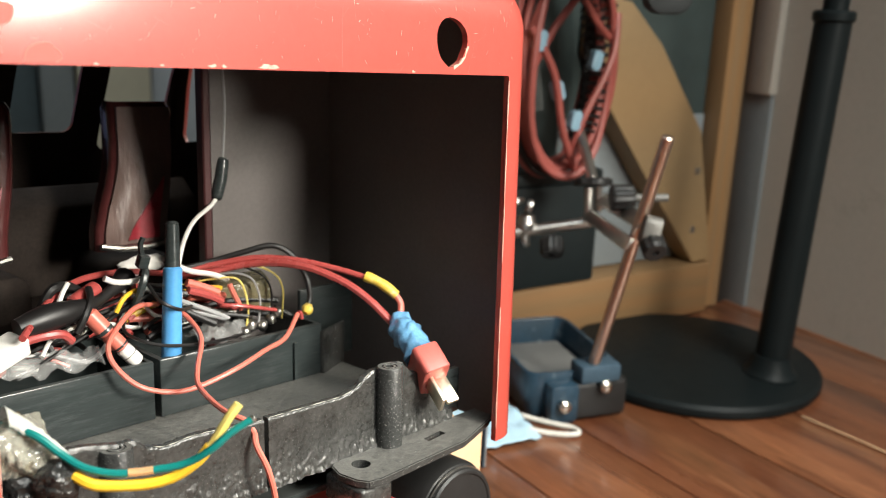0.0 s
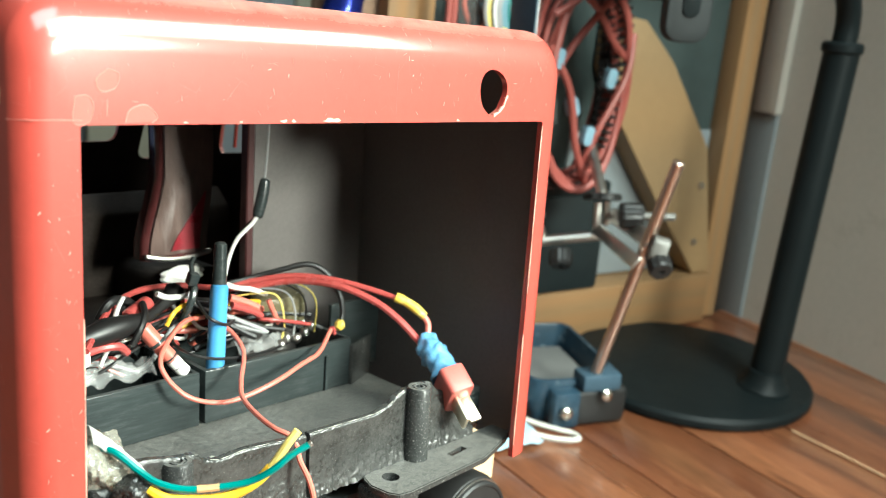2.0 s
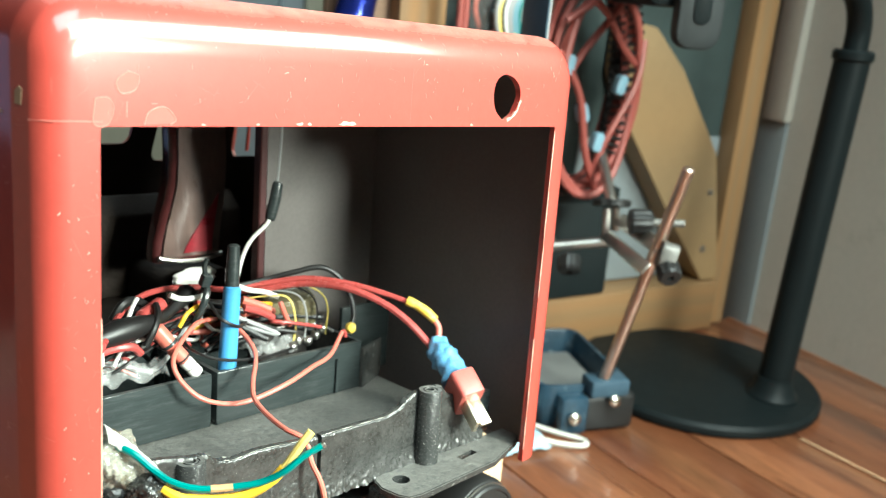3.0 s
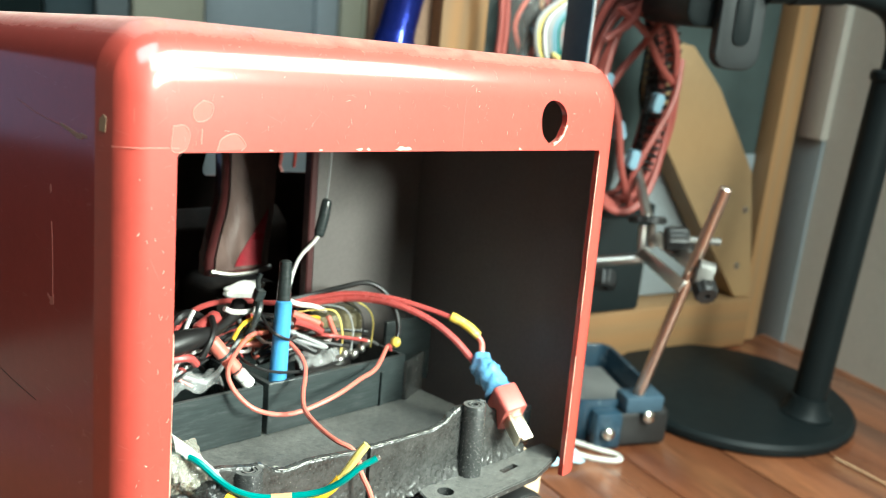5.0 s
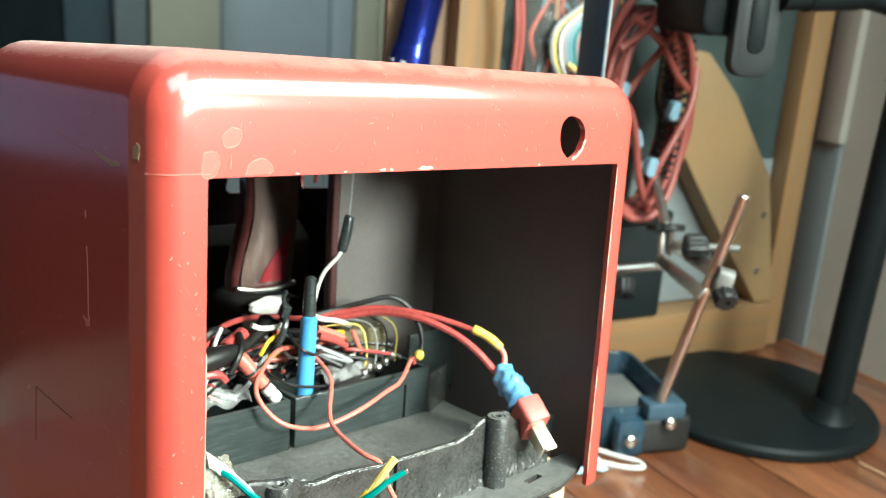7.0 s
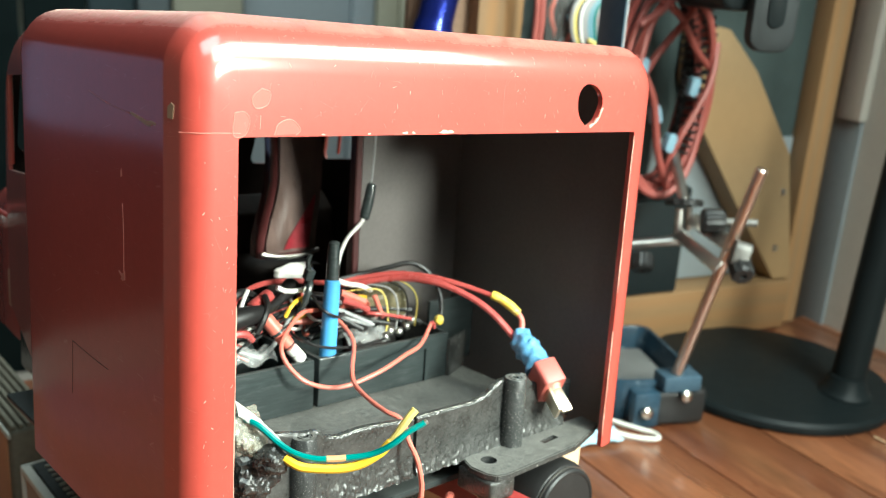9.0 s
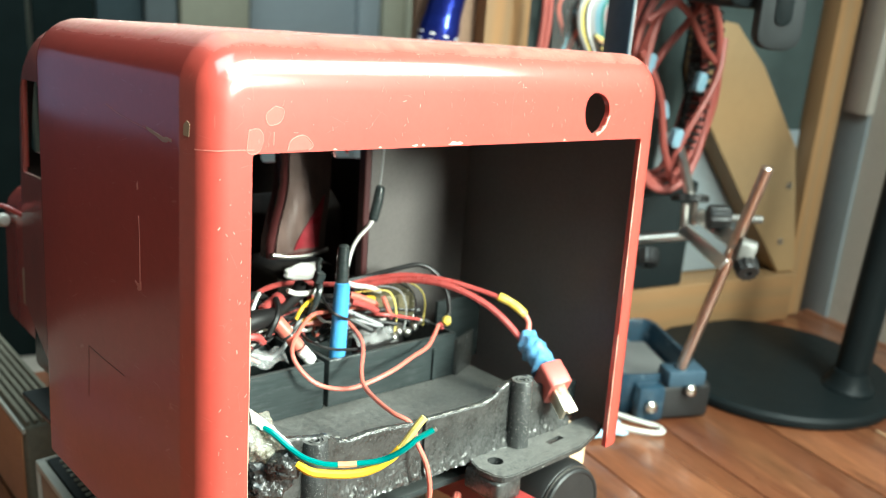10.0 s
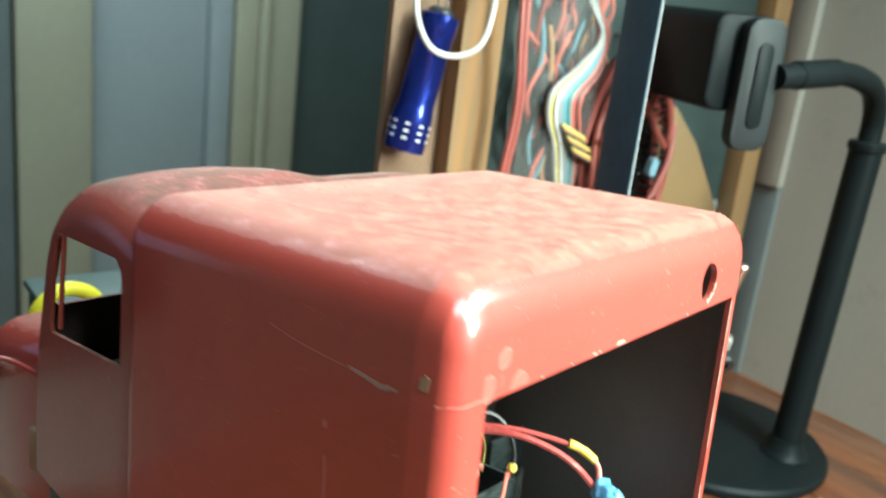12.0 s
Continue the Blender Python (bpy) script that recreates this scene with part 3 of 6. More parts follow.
def marks():
    """Chips, stain rims and scratches in the lacquer."""
    def line(points, r, material, label):
        part("scratch", tube(points, r, 6, 5), material, truck, label)
    pale, dark = M["chip"], M["scratch_dark"]
    y = 0.00005
    for ring in ([(0.0062, 0.2230), (0.0036, 0.2208), (0.0046, 0.2182), (0.0078, 0.2190), (0.0087, 0.2220), (0.0062, 0.2230)], [(-0.0012, 0.2170), (-0.0015, 0.2116), (0.0016, 0.2114), (0.0030, 0.2150), (0.0016, 0.2172), (-0.0012, 0.2170)],
                 [(0.0100, 0.2114), (0.0112, 0.2143), (0.0150, 0.2154), (0.0178, 0.2128), (0.0165, 0.2114)]):
        part("stain_patch", prism([(q.x, q.y) for q in spline([(x, z, 0) for x, z in ring], 4)[:-1]], -0.00002, 0.0002), M["stain"], truck, "pale dried patch on the lacquer", False)
        line([(x, y - 0.00006, z) for x, z in ring], 0.00013, M["stain_rim"], "pale rim of a dried patch")
    line([(0.0060, y, 0.2165), (0.0059, y, 0.2130)], 0.00018, M["stain_rim"], "short pale scratch")
    line([(0.0920, y, 0.2275), (0.0918, y, 0.2215), (0.0919, y, 0.2122)], 0.00010, M["stain"], "faint pale upright scratch")
    line([(-0.0132, 0.0049, 0.2119), (-0.0110, 0.0017, 0.2120), (-0.0088, 0.0004, 0.2120), (-0.0061, y, 0.2121), (0.0005, y, 0.2120)], 0.00014, M["stain_rim"], "fine mould seam across the corner")
    rnd = random.Random(8)
    for x, n in ((0.0530, 4), (0.0560, 3), (0.0675, 7), (0.0700, 5), (0.0690, 4), (0.1180, 2), (0.0400, 2), (0.0250, 1)):
        b = bmesh.new()
        pts = [(x + (0.0004 + 0.00022 * n) * math.cos(k * 0.9) * rnd.uniform(0.5, 1.2), 0.21125 + (0.0002 + 0.00007 * n) * (1 + math.sin(k * 0.9)) * rnd.uniform(0.5, 1.1)) for k in range(7)]
        part("paint_chip", prism(pts, -0.0001, 0.0003), pale, truck, "pale chip on the edge of the opening", False)
    inner = [(math.radians(g), 0.0068 + 0.0003 * rnd.uniform(-1, 1)) for g in range(-82, -8, 9)]
    outer_ = [(g, r + rnd.uniform(0.0003, 0.0013)) for g, r in inner[::-1]]
    pts = [(0.1337 + r * math.cos(g), 0.2207 + r * 1.03 * math.sin(g)) for g, r in inner + outer_]
    part("paint_chip", prism(pts, -0.00012, 0.0006), pale, truck, "pale broken rim of the hole", False)
    def face_y(z):
        """How far the rounded top edge lies back at a height."""
        s = 1 - max(0.0, min(0.014, 0.2408 - z)) / 0.014 if z > 0.2268 else 0.0
        return 0.0125 * (1 - math.sqrt(max(0.0, 1 - s * s)))
    for k in range(125):
        x, z = rnd.uniform(-0.001, 0.168), rnd.uniform(0.2125, 0.2385)
        if (x - 0.1337) ** 2 + (z - 0.2207) ** 2 < 0.0082**2:
            continue
        L, a = rnd.uniform(0.0002, 0.0016), rnd.choice((rnd.uniform(0, 3.1), rnd.uniform(1.2, 1.9)))
        z1 = min(0.2395, z + L * math.sin(a))
        line([(x, face_y(z) - 0.00001, z), (x + L * math.cos(a), face_y(z1) - 0.00001, z1)], rnd.uniform(0.00003, 0.00008), pale if k % 3 == 0 else M["stain_rim"], "fine pale scratch")
    for k in range(46):
        z = rnd.uniform(0.092, 0.205)
        x = rnd.uniform(-0.0088, -0.0006)
        yy = 0.00004 if x > -0.0061 else 0.00004 + 0.0075 - math.sqrt(0.0075**2 - (x + 0.0061) ** 2)
        L, a = rnd.uniform(0.0001, 0.0006), rnd.uniform(0.4, 2.6)
        line([(x - L * math.cos(a), yy, z - L * math.sin(a)), (x, yy, z), (x + L * 0.6 * math.cos(a + 0.5), yy, z + L * math.sin(a))], rnd.uniform(0.00004, 0.00012), pale if k % 2 else M["stain_rim"], "")
    # pale tubes draw the highlight along the opening's worn edges
    for x, za, zb in ((0.1607, 0.150, 0.2095), (0.1607, 0.092, 0.135), (0.0000, 0.095, 0.168)):
        pts = [(x + 0.0001 * rnd.uniform(-1, 1), 0.00005, za + (zb - za) * k / 7) for k in range(8)]
        part("edge_wear", tube(pts, 0.0002, 6, 3, radii=lambda t: 0.00007 + 0.00017 * abs(math.sin(t * 9))), pale, truck, "pale line for the highlight on the worn edge of the opening")
    # fine scuffs in the dust of the roof
    for k in range(70):
        x, yy, L, a = rnd.uniform(0.008, 0.150), rnd.uniform(0.022, 0.110), rnd.uniform(0.001, 0.007), rnd.gauss(0.9, 0.5)
        mid = (x + 0.5 * L * math.cos(a + 0.2), yy + 0.5 * L * math.sin(a + 0.2), ROOF)
        line([(x, yy, ROOF), mid, (x + L * math.cos(a), yy + L * math.sin(a), ROOF)], rnd.uniform(0.00004, 0.00010), M["stain_rim"] if k % 3 else M["scuff"], "fine scuff in the dusty roof")
    X = X0 - 0.00003
    def flake(pts, label, material="crack"):
        m = Matrix(((0, 1, 0, X), (1, 0, 0, 0), (0, 0, 1, 0), (0, 0, 0, 1)))
        part("paint_chip", moved(prism(pts, -0.00008, 0.0003), m), M[material], truck, label, False)
    # the upright scratch with its barbed foot, and the flaked crack under the roof edge
    line([(X, 0.0358, 0.1896), (X, 0.0354, 0.1860), (X, 0.0352, 0.1792), (X, 0.0353, 0.1705)], 0.00015, M["stain_rim"], "pale hooked scratch on the cab side")
    flake([(0.0346, 0.1712), (0.0346, 0.1686), (0.0362, 0.1680), (0.0375, 0.1684), (0.0368, 0.1691), (0.0388, 0.1700), (0.0386, 0.1706), (0.0370, 0.1700), (0.0356, 0.1704)], "barbed foot of the scratch", "stain_rim")
    flake([(0.0362, 0.1990), (0.0357, 0.1972), (0.0366, 0.1966), (0.0369, 0.1982)], "small pale chip on the cab side", "stain_rim")
    line([(X, 0.0580, 0.2180), (X, 0.0480, 0.2160), (X, 0.0380, 0.2148), (X, 0.0300, 0.2141)], 0.00008, M["stain_rim"], "fine crack in the lacquer of the cab side")
    flake([(0.0300, 0.2147), (0.0270, 0.2143), (0.0225, 0.2136), (0.0195, 0.2131), (0.0178, 0.2135), (0.0148, 0.2131), (0.0150, 0.2124), (0.0165, 0.2126), (0.0178, 0.2120), (0.0200, 0.2119), (0.0240, 0.2129), (0.0295, 0.2139)], "pale flaked crack in the lacquer of the cab side")
    line([(X, 0.0768, 0.1220), (X, 0.0756, 0.1396)], 0.00008, dark, "dark scratched line on the cab side")
    line([(X, 0.0756, 0.1396), (X, 0.0615, 0.1390), (X, 0.0475, 0.1388)], 0.00008, dark, "dark scratched line on the cab side")
    part("paint_chip", prism([(-0.0012, -0.0018), (0.0008, -0.0020), (0.0012, 0.0012), (0.0002, 0.0019), (-0.0011, 0.0009)], -0.00012, 0.0004), M["tan"], truck, "square pale chip at the corner of the cab", False).matrix_basis = Matrix.Translation((-0.01395, 0.0077, 0.2168)) @ pose(0, 0, 0, 0, 0, -77)


marks()


def front_cab():
    x0, x1 = X0 + 0.0025, X1 - 0.0025
    def sec(y, top, off=0.0):
        # the roof is domed over the driver's half and sags beyond it
        def dome(x):
            return max(0.014 * (1 - ((x - 0.045) / 0.080) ** 2) - 0.0095, -0.002)
        return (y, [(x, z + (dome(x) if z > top - 0.02 else 0.0)) for x, z in arch(x0 + off, x1 - off, top, 0.116, 0.0135)])
    profile = ((0.1150, 0.2335), (0.121, 0.2342), (0.130, 0.2354), (0.142, 0.2364), (0.155, 0.2362), (0.167, 0.2345), (0.178, 0.2310), (0.186, 0.2268), (0.1915, 0.2212), (0.195, 0.2130), (0.1985, 0.200), (0.202, 0.186), (0.205, 0.172), (0.206, 0.150))
    b = skin([sec(y, top, 0.20 * max(0.0, y - 0.120)) for y, top in profile])
    shell = part("front_cab_shell", b, [M["red_dusty"], M["inside"]], truck, "dusty red lacquered front of the cab with empty windows")
    # a side window each side, and the two halves of the windscreen
    def pane(xa, xb):
        out = [(0.1285, 0.1842), (0.1285, 0.2125), (0.1297, 0.2155), (0.1330, 0.2180), (0.1820, 0.2155), (0.1858, 0.2125), (0.1885, 0.2000), (0.1915, 0.1800), (0.1900, 0.1770)]
        c = bmesh.new()
        a, d = [c.verts.new((xa, y, z)) for y, z in out], [c.verts.new((xb, y, z)) for y, z in out]
        c.faces.new(a), c.faces.new(d)
        for k in range(len(out)):
            c.faces.new((a[k], a[(k + 1) % len(out)], d[(k + 1) % len(out)], d[k]))
        bmesh.ops.recalc_face_normals(c, faces=c.faces)
        return c
    def screen(xa, xb, low, lean=0.0):
        out = [(x + lean * z, z) for x, z in rounded(xb - xa, 0.2215 - low, 0.004)]
        return moved(prism(out, -0.010, 0.03), Matrix.Translation(((xa + xb) / 2, 0.19, (0.2215 + low) / 2)))
    carved(shell, [pane(-0.03, 0.010), pane(0.151, 0.19), screen(0.0085, 0.0770, 0.1830), screen(0.0838, 0.1105, 0.1825, 0.12), screen(0.1225, 0.1520, 0.1740, 0.12)], 0.0016)
    for x, lean in ((x0 + 0.0126, 0.0006), (x1 - 0.0126, -0.0006)):
        part("window_bar", tube([(x, 0.1790, 0.2160), (x + lean, 0.1825, 0.1805)], 0.0009, 8, 3), M["red"], truck, "thin red quarter-light bar")
    part("dashboard", moved(prism([(0.172, 0.1192), (0.198, 0.1192), (0.197, 0.158), (0.185, 0.162), (0.175, 0.154)], 0.0, x1 - x0 - 0.040, 0.0015), Matrix(((0, 1, 0, x0 + 0.020), (1, 0, 0, 0), (0, 0, 1, 0), (0, 0, 0, 1)))),
         M["inside"], truck, "dull black moulded dashboard")
    part("cab_floor", box(x0 + 0.019, x1 - 0.019, 0.1215, 0.198, 0.1165, 0.119), M["inside"], truck)
    part("side_skirt", box(x0 + 0.018, x1 - 0.018, 0.1215, 0.200, 0.088, 0.1160, 0.003), M["black_smooth"], truck, "dull black underbody below the doors")


front_cab()


def bonnet():
    """The short bonnet with its lamp and fittings in front of the cab."""
    x0, x1 = X0 + 0.026, X1 - 0.026
    b = skin([(0.2075, arch(x0, x1, 0.1695, 0.095, 0.012)), (0.22, arch(x0, x1, 0.168, 0.095, 0.014)), (0.26, arch(x0 + 0.002, x1 - 0.002, 0.161, 0.095, 0.016)), (0.272, arch(x0 + 0.008, x1 - 0.008, 0.153, 0.098, 0.016))])
    shell = part("bonnet", b, [M["red"], M["primer"]], truck, "red lacquered bonnet")
    carved(shell, [], 0.0018)
    for x in (x0 - 0.0012, x1 + 0.0012):
        lamp_ = part("headlamp", moved(lathe([(0, 0), (0.0022, 0.0008), (0.0030, 0.0022), (0.0034, 0.0045), (0.0030, 0.0052), (0, 0.0056)], 20), along((x, 0.2480, 0.1440), (x, 0.2700, 0.1432))), M["dial"], truck, "small pale round headlamp")
        part("lens", moved(lathe([(0, 0.0055), (0.0028, 0.0053), (0.0022, 0.0063), (0, 0.0067)], 20), along((x, 0.2480, 0.1440), (x, 0.2700, 0.1432))), M["dial"], lamp_, "milky lens")
    part("step_block", box(X0 + 0.0215, X0 + 0.0262, 0.200, 0.216, 0.112, 0.130, 0.0015), M["tan"], truck, "pale plastic block low on the door")
    part("side_lead", tube([(X0 + 0.027, 0.215, 0.150), (X0 + 0.017, 0.228, 0.156), (X0 + 0.010, 0.245, 0.148), (X0 + 0.014, 0.262, 0.135)], 0.0011, 8, 6), M["wire_red"], truck, "red lead beside the bonnet")


bonnet()


def seat(x, edge, panel):
    """A glossy seat back with a raised rim round a hollow panel, on a low base."""
    # height, lean, left and right edge
    levels = ((0.0, 0.0000, -0.0215, 0.0090), (0.008, 0.0008, -0.0208, 0.0095), (0.016, 0.0020, -0.0182, 0.0110), (0.024, 0.0033, -0.0150, 0.0128), (0.032, 0.0046, -0.0124, 0.0142), (0.040, 0.0060, -0.0113, 0.0151), (0.048, 0.0070, -0.0110, 0.0156), (0.0535, 0.0078, -0.0108, 0.0157), (0.0560, 0.0084, -0.0098, 0.0148))
    def spot(f, z):
        """A place on the seat's near face: f from -1 to 1 across, z up."""
        for (za, ya, la, ra), (zb, yb, lb, rb) in zip(levels, levels[1:]):
            if z <= zb:
                break
        u = min(1.0, (z - za) / (zb - za))
        lo, hi = la + (lb - la) * u, ra + (rb - ra) * u
        return (lo + hi) / 2 + f * (hi - lo) / 2, ya + (yb - ya) * u
    b = bmesh.new()
    rows = []
    for z, y, lo, hi in levels:
        half = 0.0055 if z < 0.055 else 0.0040
        rows.append([b.verts.new((px + (lo + hi) / 2, y + pz, z)) for px, pz in rounded(hi - lo, 2 * half, min(0.0035, half * 0.8), 5)])
    m = len(rows[0])
    for a, c in zip(rows, rows[1:]):
        for k in range(m):
            b.faces.new((a[k], a[(k + 1) % m], c[(k + 1) % m], c[k]))
    b.faces.new(rows[0]), b.faces.new(rows[-1])
    put = Matrix.Translation((x, 0.143, 0.1415))
    s = part("seat_back", moved(b, put), M["seat"], truck, "glossy oxblood seat back")
    # the puckered panel, a sheet with thickness laid on the near face
    def sheet(name, f0, f1, z0, z1, proud, material, label, cut=0.0):
        g = bmesh.new()
        nu, nv, grid = 12, 20, []
        for layer in (0.0, 0.0010):
            rows_ = []
            for j in range(nv + 1):
                z = z0 + (z1 - z0) * j / nv
                left = f0 + (f1 - f0) * cut * j / nv
                row = []
                for i in range(nu + 1):
                    f = left + (f1 - left) * i / nu
                    px, py = spot(f, z)
                    pucker = 0.0005 * noise.noise(Vector((f * 2.2, z * 60, x * 90))) + 0.0007 * (f * f)
                    row.append(g.verts.new((px, py - 0.0055 - proud + layer - pucker * (1 if layer == 0 else 0), z)))
                rows_.append(row)
            grid.append(rows_)
        for L in grid:
            for r, q in zip(L, L[1:]):
                for i in range(nu):
                    g.faces.new((r[i], r[i + 1], q[i + 1], q[i]))
        near, far = grid
        for i in range(nu):
            g.faces.new((near[0][i], near[0][i + 1], far[0][i + 1], far[0][i])), g.faces.new((near[-1][i], near[-1][i + 1], far[-1][i + 1], far[-1][i]))
        for j in range(nv):
            g.faces.new((near[j][0], near[j + 1][0], far[j + 1][0], far[j][0])), g.faces.new((near[j][-1], near[j + 1][-1], far[j + 1][-1], far[j][-1]))
        part(name, moved(g, put), material, s, label)
    sheet("seat_panel", -0.84, edge, 0.0020, 0.0540, 0.0006, panel, "taupe panel of the seat back")
    sheet("seat_flash", -0.25, 0.62, 0.0035, 0.0270, 0.0012, M["seat_red"], "crimson wedge on the seat panel", 1.0)
    # a silvery tube added as the glint along the seat back's foot
    part("seat_piping", tube([(x - 0.0205, 0.1372, 0.1436), (x - 0.013, 0.1358, 0.1422), (x - 0.002, 0.1358, 0.1420), (x + 0.0085, 0.1372, 0.1432)], 0.0012), M["steel"], s, "silvery line for the glint along the foot of the seat back")
    part("seat_base", moved(prism(rounded(0.032, 0.036, 0.006), -0.018, 0.016, 0.0015), Matrix.Translation((x, 0.1575, 0.1180))), M["inside"], truck, "dark seat base")


seat(0.1095, 0.84, M["seat_panel"])


def seat_wad(x):
    b = bmesh.new()
    bmesh.ops.create_icosphere(b, subdivisions=3, radius=1.0)
    for v in b.verts:
        n = 0.25 * noise.noise(v.co * 1.8) + 0.25 * abs(noise.noise(v.co * 4.0))
        v.co = Vector((v.co.x * 0.0105, v.co.y * 0.0030, v.co.z * 0.0040)) * (0.9 + n)
    part("foam_wad", moved(b, Matrix.Translation((x - 0.005, 0.1350, 0.1350))), M["wire_white"], truck, "crumpled white foam under the seat back")


seat_wad(0.1095)
seat(0.0475, 0.50, M["maroon"])


def chassis():
    t = M["black_cast"]
    # the near wall of the electronics tray dips between its screw posts; its lower edge is chewed
    tops = [(-0.008, 0.1205), (0.022, 0.1205), (0.038, 0.1180), (0.0425, 0.1150), (0.0470, 0.1140), (0.0550, 0.1146), (0.0770, 0.1130), (0.1060, 0.1126), (0.1125, 0.1140), (0.1165, 0.1166), (0.1195, 0.1180), (0.1300, 0.1184), (0.1390, 0.1130), (0.1560, 0.0960)]
    def top_at(x):
        for (xa, za), (xb, zb) in zip(tops, tops[1:]):
            if x <= xb:
                s = (x - xa) / (xb - xa)
                return za + (zb - za) * s * s * (3 - 2 * s)
        return tops[-1][1]
    def wall_piece(xa, xb, label=""):
        nx, nz, front, back = max(8, int((xb - xa) / 0.00045)), 40, 0.0170, 0.0198
        b = bmesh.new()
        cols = []
        for i in range(nx + 1):
            x = xa + (xb - xa) * i / nx
            jag = 0.0006 * noise.noise(Vector((x * 900, 3.1, 0)))
            hi, lo = top_at(x) + 0.0003 * noise.noise(Vector((x * 1500, 0.7, 0))) + (0.0005 if 0.044 < x < 0.052 else 0) * noise.noise(Vector((x * 3000, 9, 0))), 0.0915 + jag
            col = []
            for k in range(nz + 1):
                z = lo + (hi - lo) * k / nz
                low = max(0.0, 1 - (z - lo) / 0.013)
                q = Vector((x, 0, z))
                drip = noise.noise(Vector((x * 620, 1.7, z * 210)))
                rough = 0.00012 * noise.noise(q * 1200) + low * (0.0006 * noise.noise(q * 640) - 0.0012 * abs(drip)) - 0.0012 * low * low
                y = front + rough + (0.0005 if k == nz else 0.0)
                col.append(b.verts.new((x, y, z)))
            col.append(b.verts.new((x, back - 0.0003, hi)))
            col.append(b.verts.new((x, back, hi - 0.0005)))
            col.append(b.verts.new((x, back, lo)))
            cols.append(col)
        m = len(cols[0])
        for p, q in zip(cols, cols[1:]):
            for k in range(m):
                b.faces.new((p[k], q[k], q[(k + 1) % m], p[(k + 1) % m]))
        b.faces.new(cols[0]), b.faces.new(cols[-1])
        return part("tray_wall", b, t, truck, label, True, 50)
    wall_piece(-0.008, 0.0776, "pitted black tray wall, chewed along its lower edge")
    wall_piece(0.0791, 0.1560, "pitted black tray wall beyond the saw cut")
    part("saw_cut_foot", box(0.0774, 0.0793, 0.0178, 0.0198, 0.0915, 0.0985), t, truck)
    # a pale burr runs along the cut rim
    part("rim_burr", tube([(x, 0.0172, top_at(x) + 0.0001) for x in (0.0435, 0.0460, 0.0490, 0.0530, 0.0570, 0.0640, 0.0710, 0.0770)], 0.00012, 5, 5, radii=lambda t: 0.00002 + 0.00010 * abs(math.sin(17 * t)) ** 3 * (1 - 0.6 * t)), M["dial"], truck, "pale burr along the rim")
    part("rim_burr", tube([(x, 0.0174, top_at(x) + 0.0001) for x in (0.0795, 0.0860, 0.0940, 0.1020, 0.1070, 0.1125, 0.1165, 0.1195)], 0.00009, 5, 5, radii=lambda t: 0.00002 + 0.00009 * abs(math.sin(23 * t)) ** 3), M["dial"], truck, "pale burr along the rim")
    part("tray_floor", box(-0.008, 0.157, 0.0199, 0.1100, 0.0955, 0.0983, 0.0004, 1), M["black_plastic"], truck, "dusty black tray floor")
    # the return of the wall to the side, behind the connector
    part("tray_return", moved(box(0, 0.034, -0.0012, 0.0012, 0, 0.0165, 0.0006), pose(0.1290, 0.0185, 0.0925, 0, 0, 4)), M["black_smooth"], truck)
    part("paint_fleck", moved(box(-0.0012, 0.0012, -0.0007, 0.0007, 0, 0.0003), pose(0.0630, 0.0470, 0.0984, 0, 0, 30)), M["dial"], truck, "pale fleck stuck to the tray floor")
    for x, y, top in ((0.1245, 0.0150, 0.1190), (0.0330, 0.0165, 0.1180)):
        h = top - 0.0925
        p = part("screw_post", moved(lathe([(0.0044, 0.0), (0.0042, h - 0.0005), (0.0039, h), (0.0026, h), (0.0024, h - 0.0004), (0.0022, h - 0.0004), (0.0020, h), (0.0014, h), (0.0012, h - 0.006), (0, h - 0.006)], 24), Matrix.Translation((x, y, 0.0925))), M["black_plastic"], truck)
        part("web", box(x + 0.001, x + 0.0075, y + 0.0012, y + 0.0040, 0.0925, top - 0.0007, 0.0005), M["black_plastic"], p)
    # the flange with its hole and slot
    out = [(0.1040, 0.0172), (0.1005, 0.0150), (0.0985, 0.0090), (0.0995, 0.0020), (0.1015, -0.0012), (0.1060, -0.0022), (0.1450, -0.0002), (0.1640, 0.0062), (0.1690, 0.0090), (0.1690, 0.0174)]
    b = bmesh.new()
    f = b.faces.new([b.verts.new((x, y, 0.0900)) for x, y in out])
    for g in bmesh.ops.extrude_face_region(b, geom=[f])["geom"]:
        if isinstance(g, bmesh.types.BMVert):
            g.co.z = 0.0926
    bmesh.ops.bevel(b, geom=b.edges[:], offset=0.0004, segments=2, affect="EDGES")
    fl = part("flange", b, M["black_plastic"], truck, "dusty black flange with a hole and a slot")
    carved(fl, [moved(lathe([(0, -0.01), (0.0030, -0.01), (0.0030, 0.01), (0, 0.01)], 20), Matrix.Translation((0.1078, 0.0095, 0.0905))),
                moved(box(-0.0045, 0.0045, -0.0013, 0.0013, -0.01, 0.01), pose(0.1400, 0.0092, 0.0905, 0, 0, 6))])
    rib = box(0.0992, 0.1120, -0.0008, 0.0170, 0.0815, 0.0901, 0.0016, 3)
    for v in rib.verts:
        v.co += Vector((0.0006, 0.0007, 0.0)) * noise.noise(v.co * 420)
    part("flange_boss", rib, t, truck, "pitted black boss under the flange")
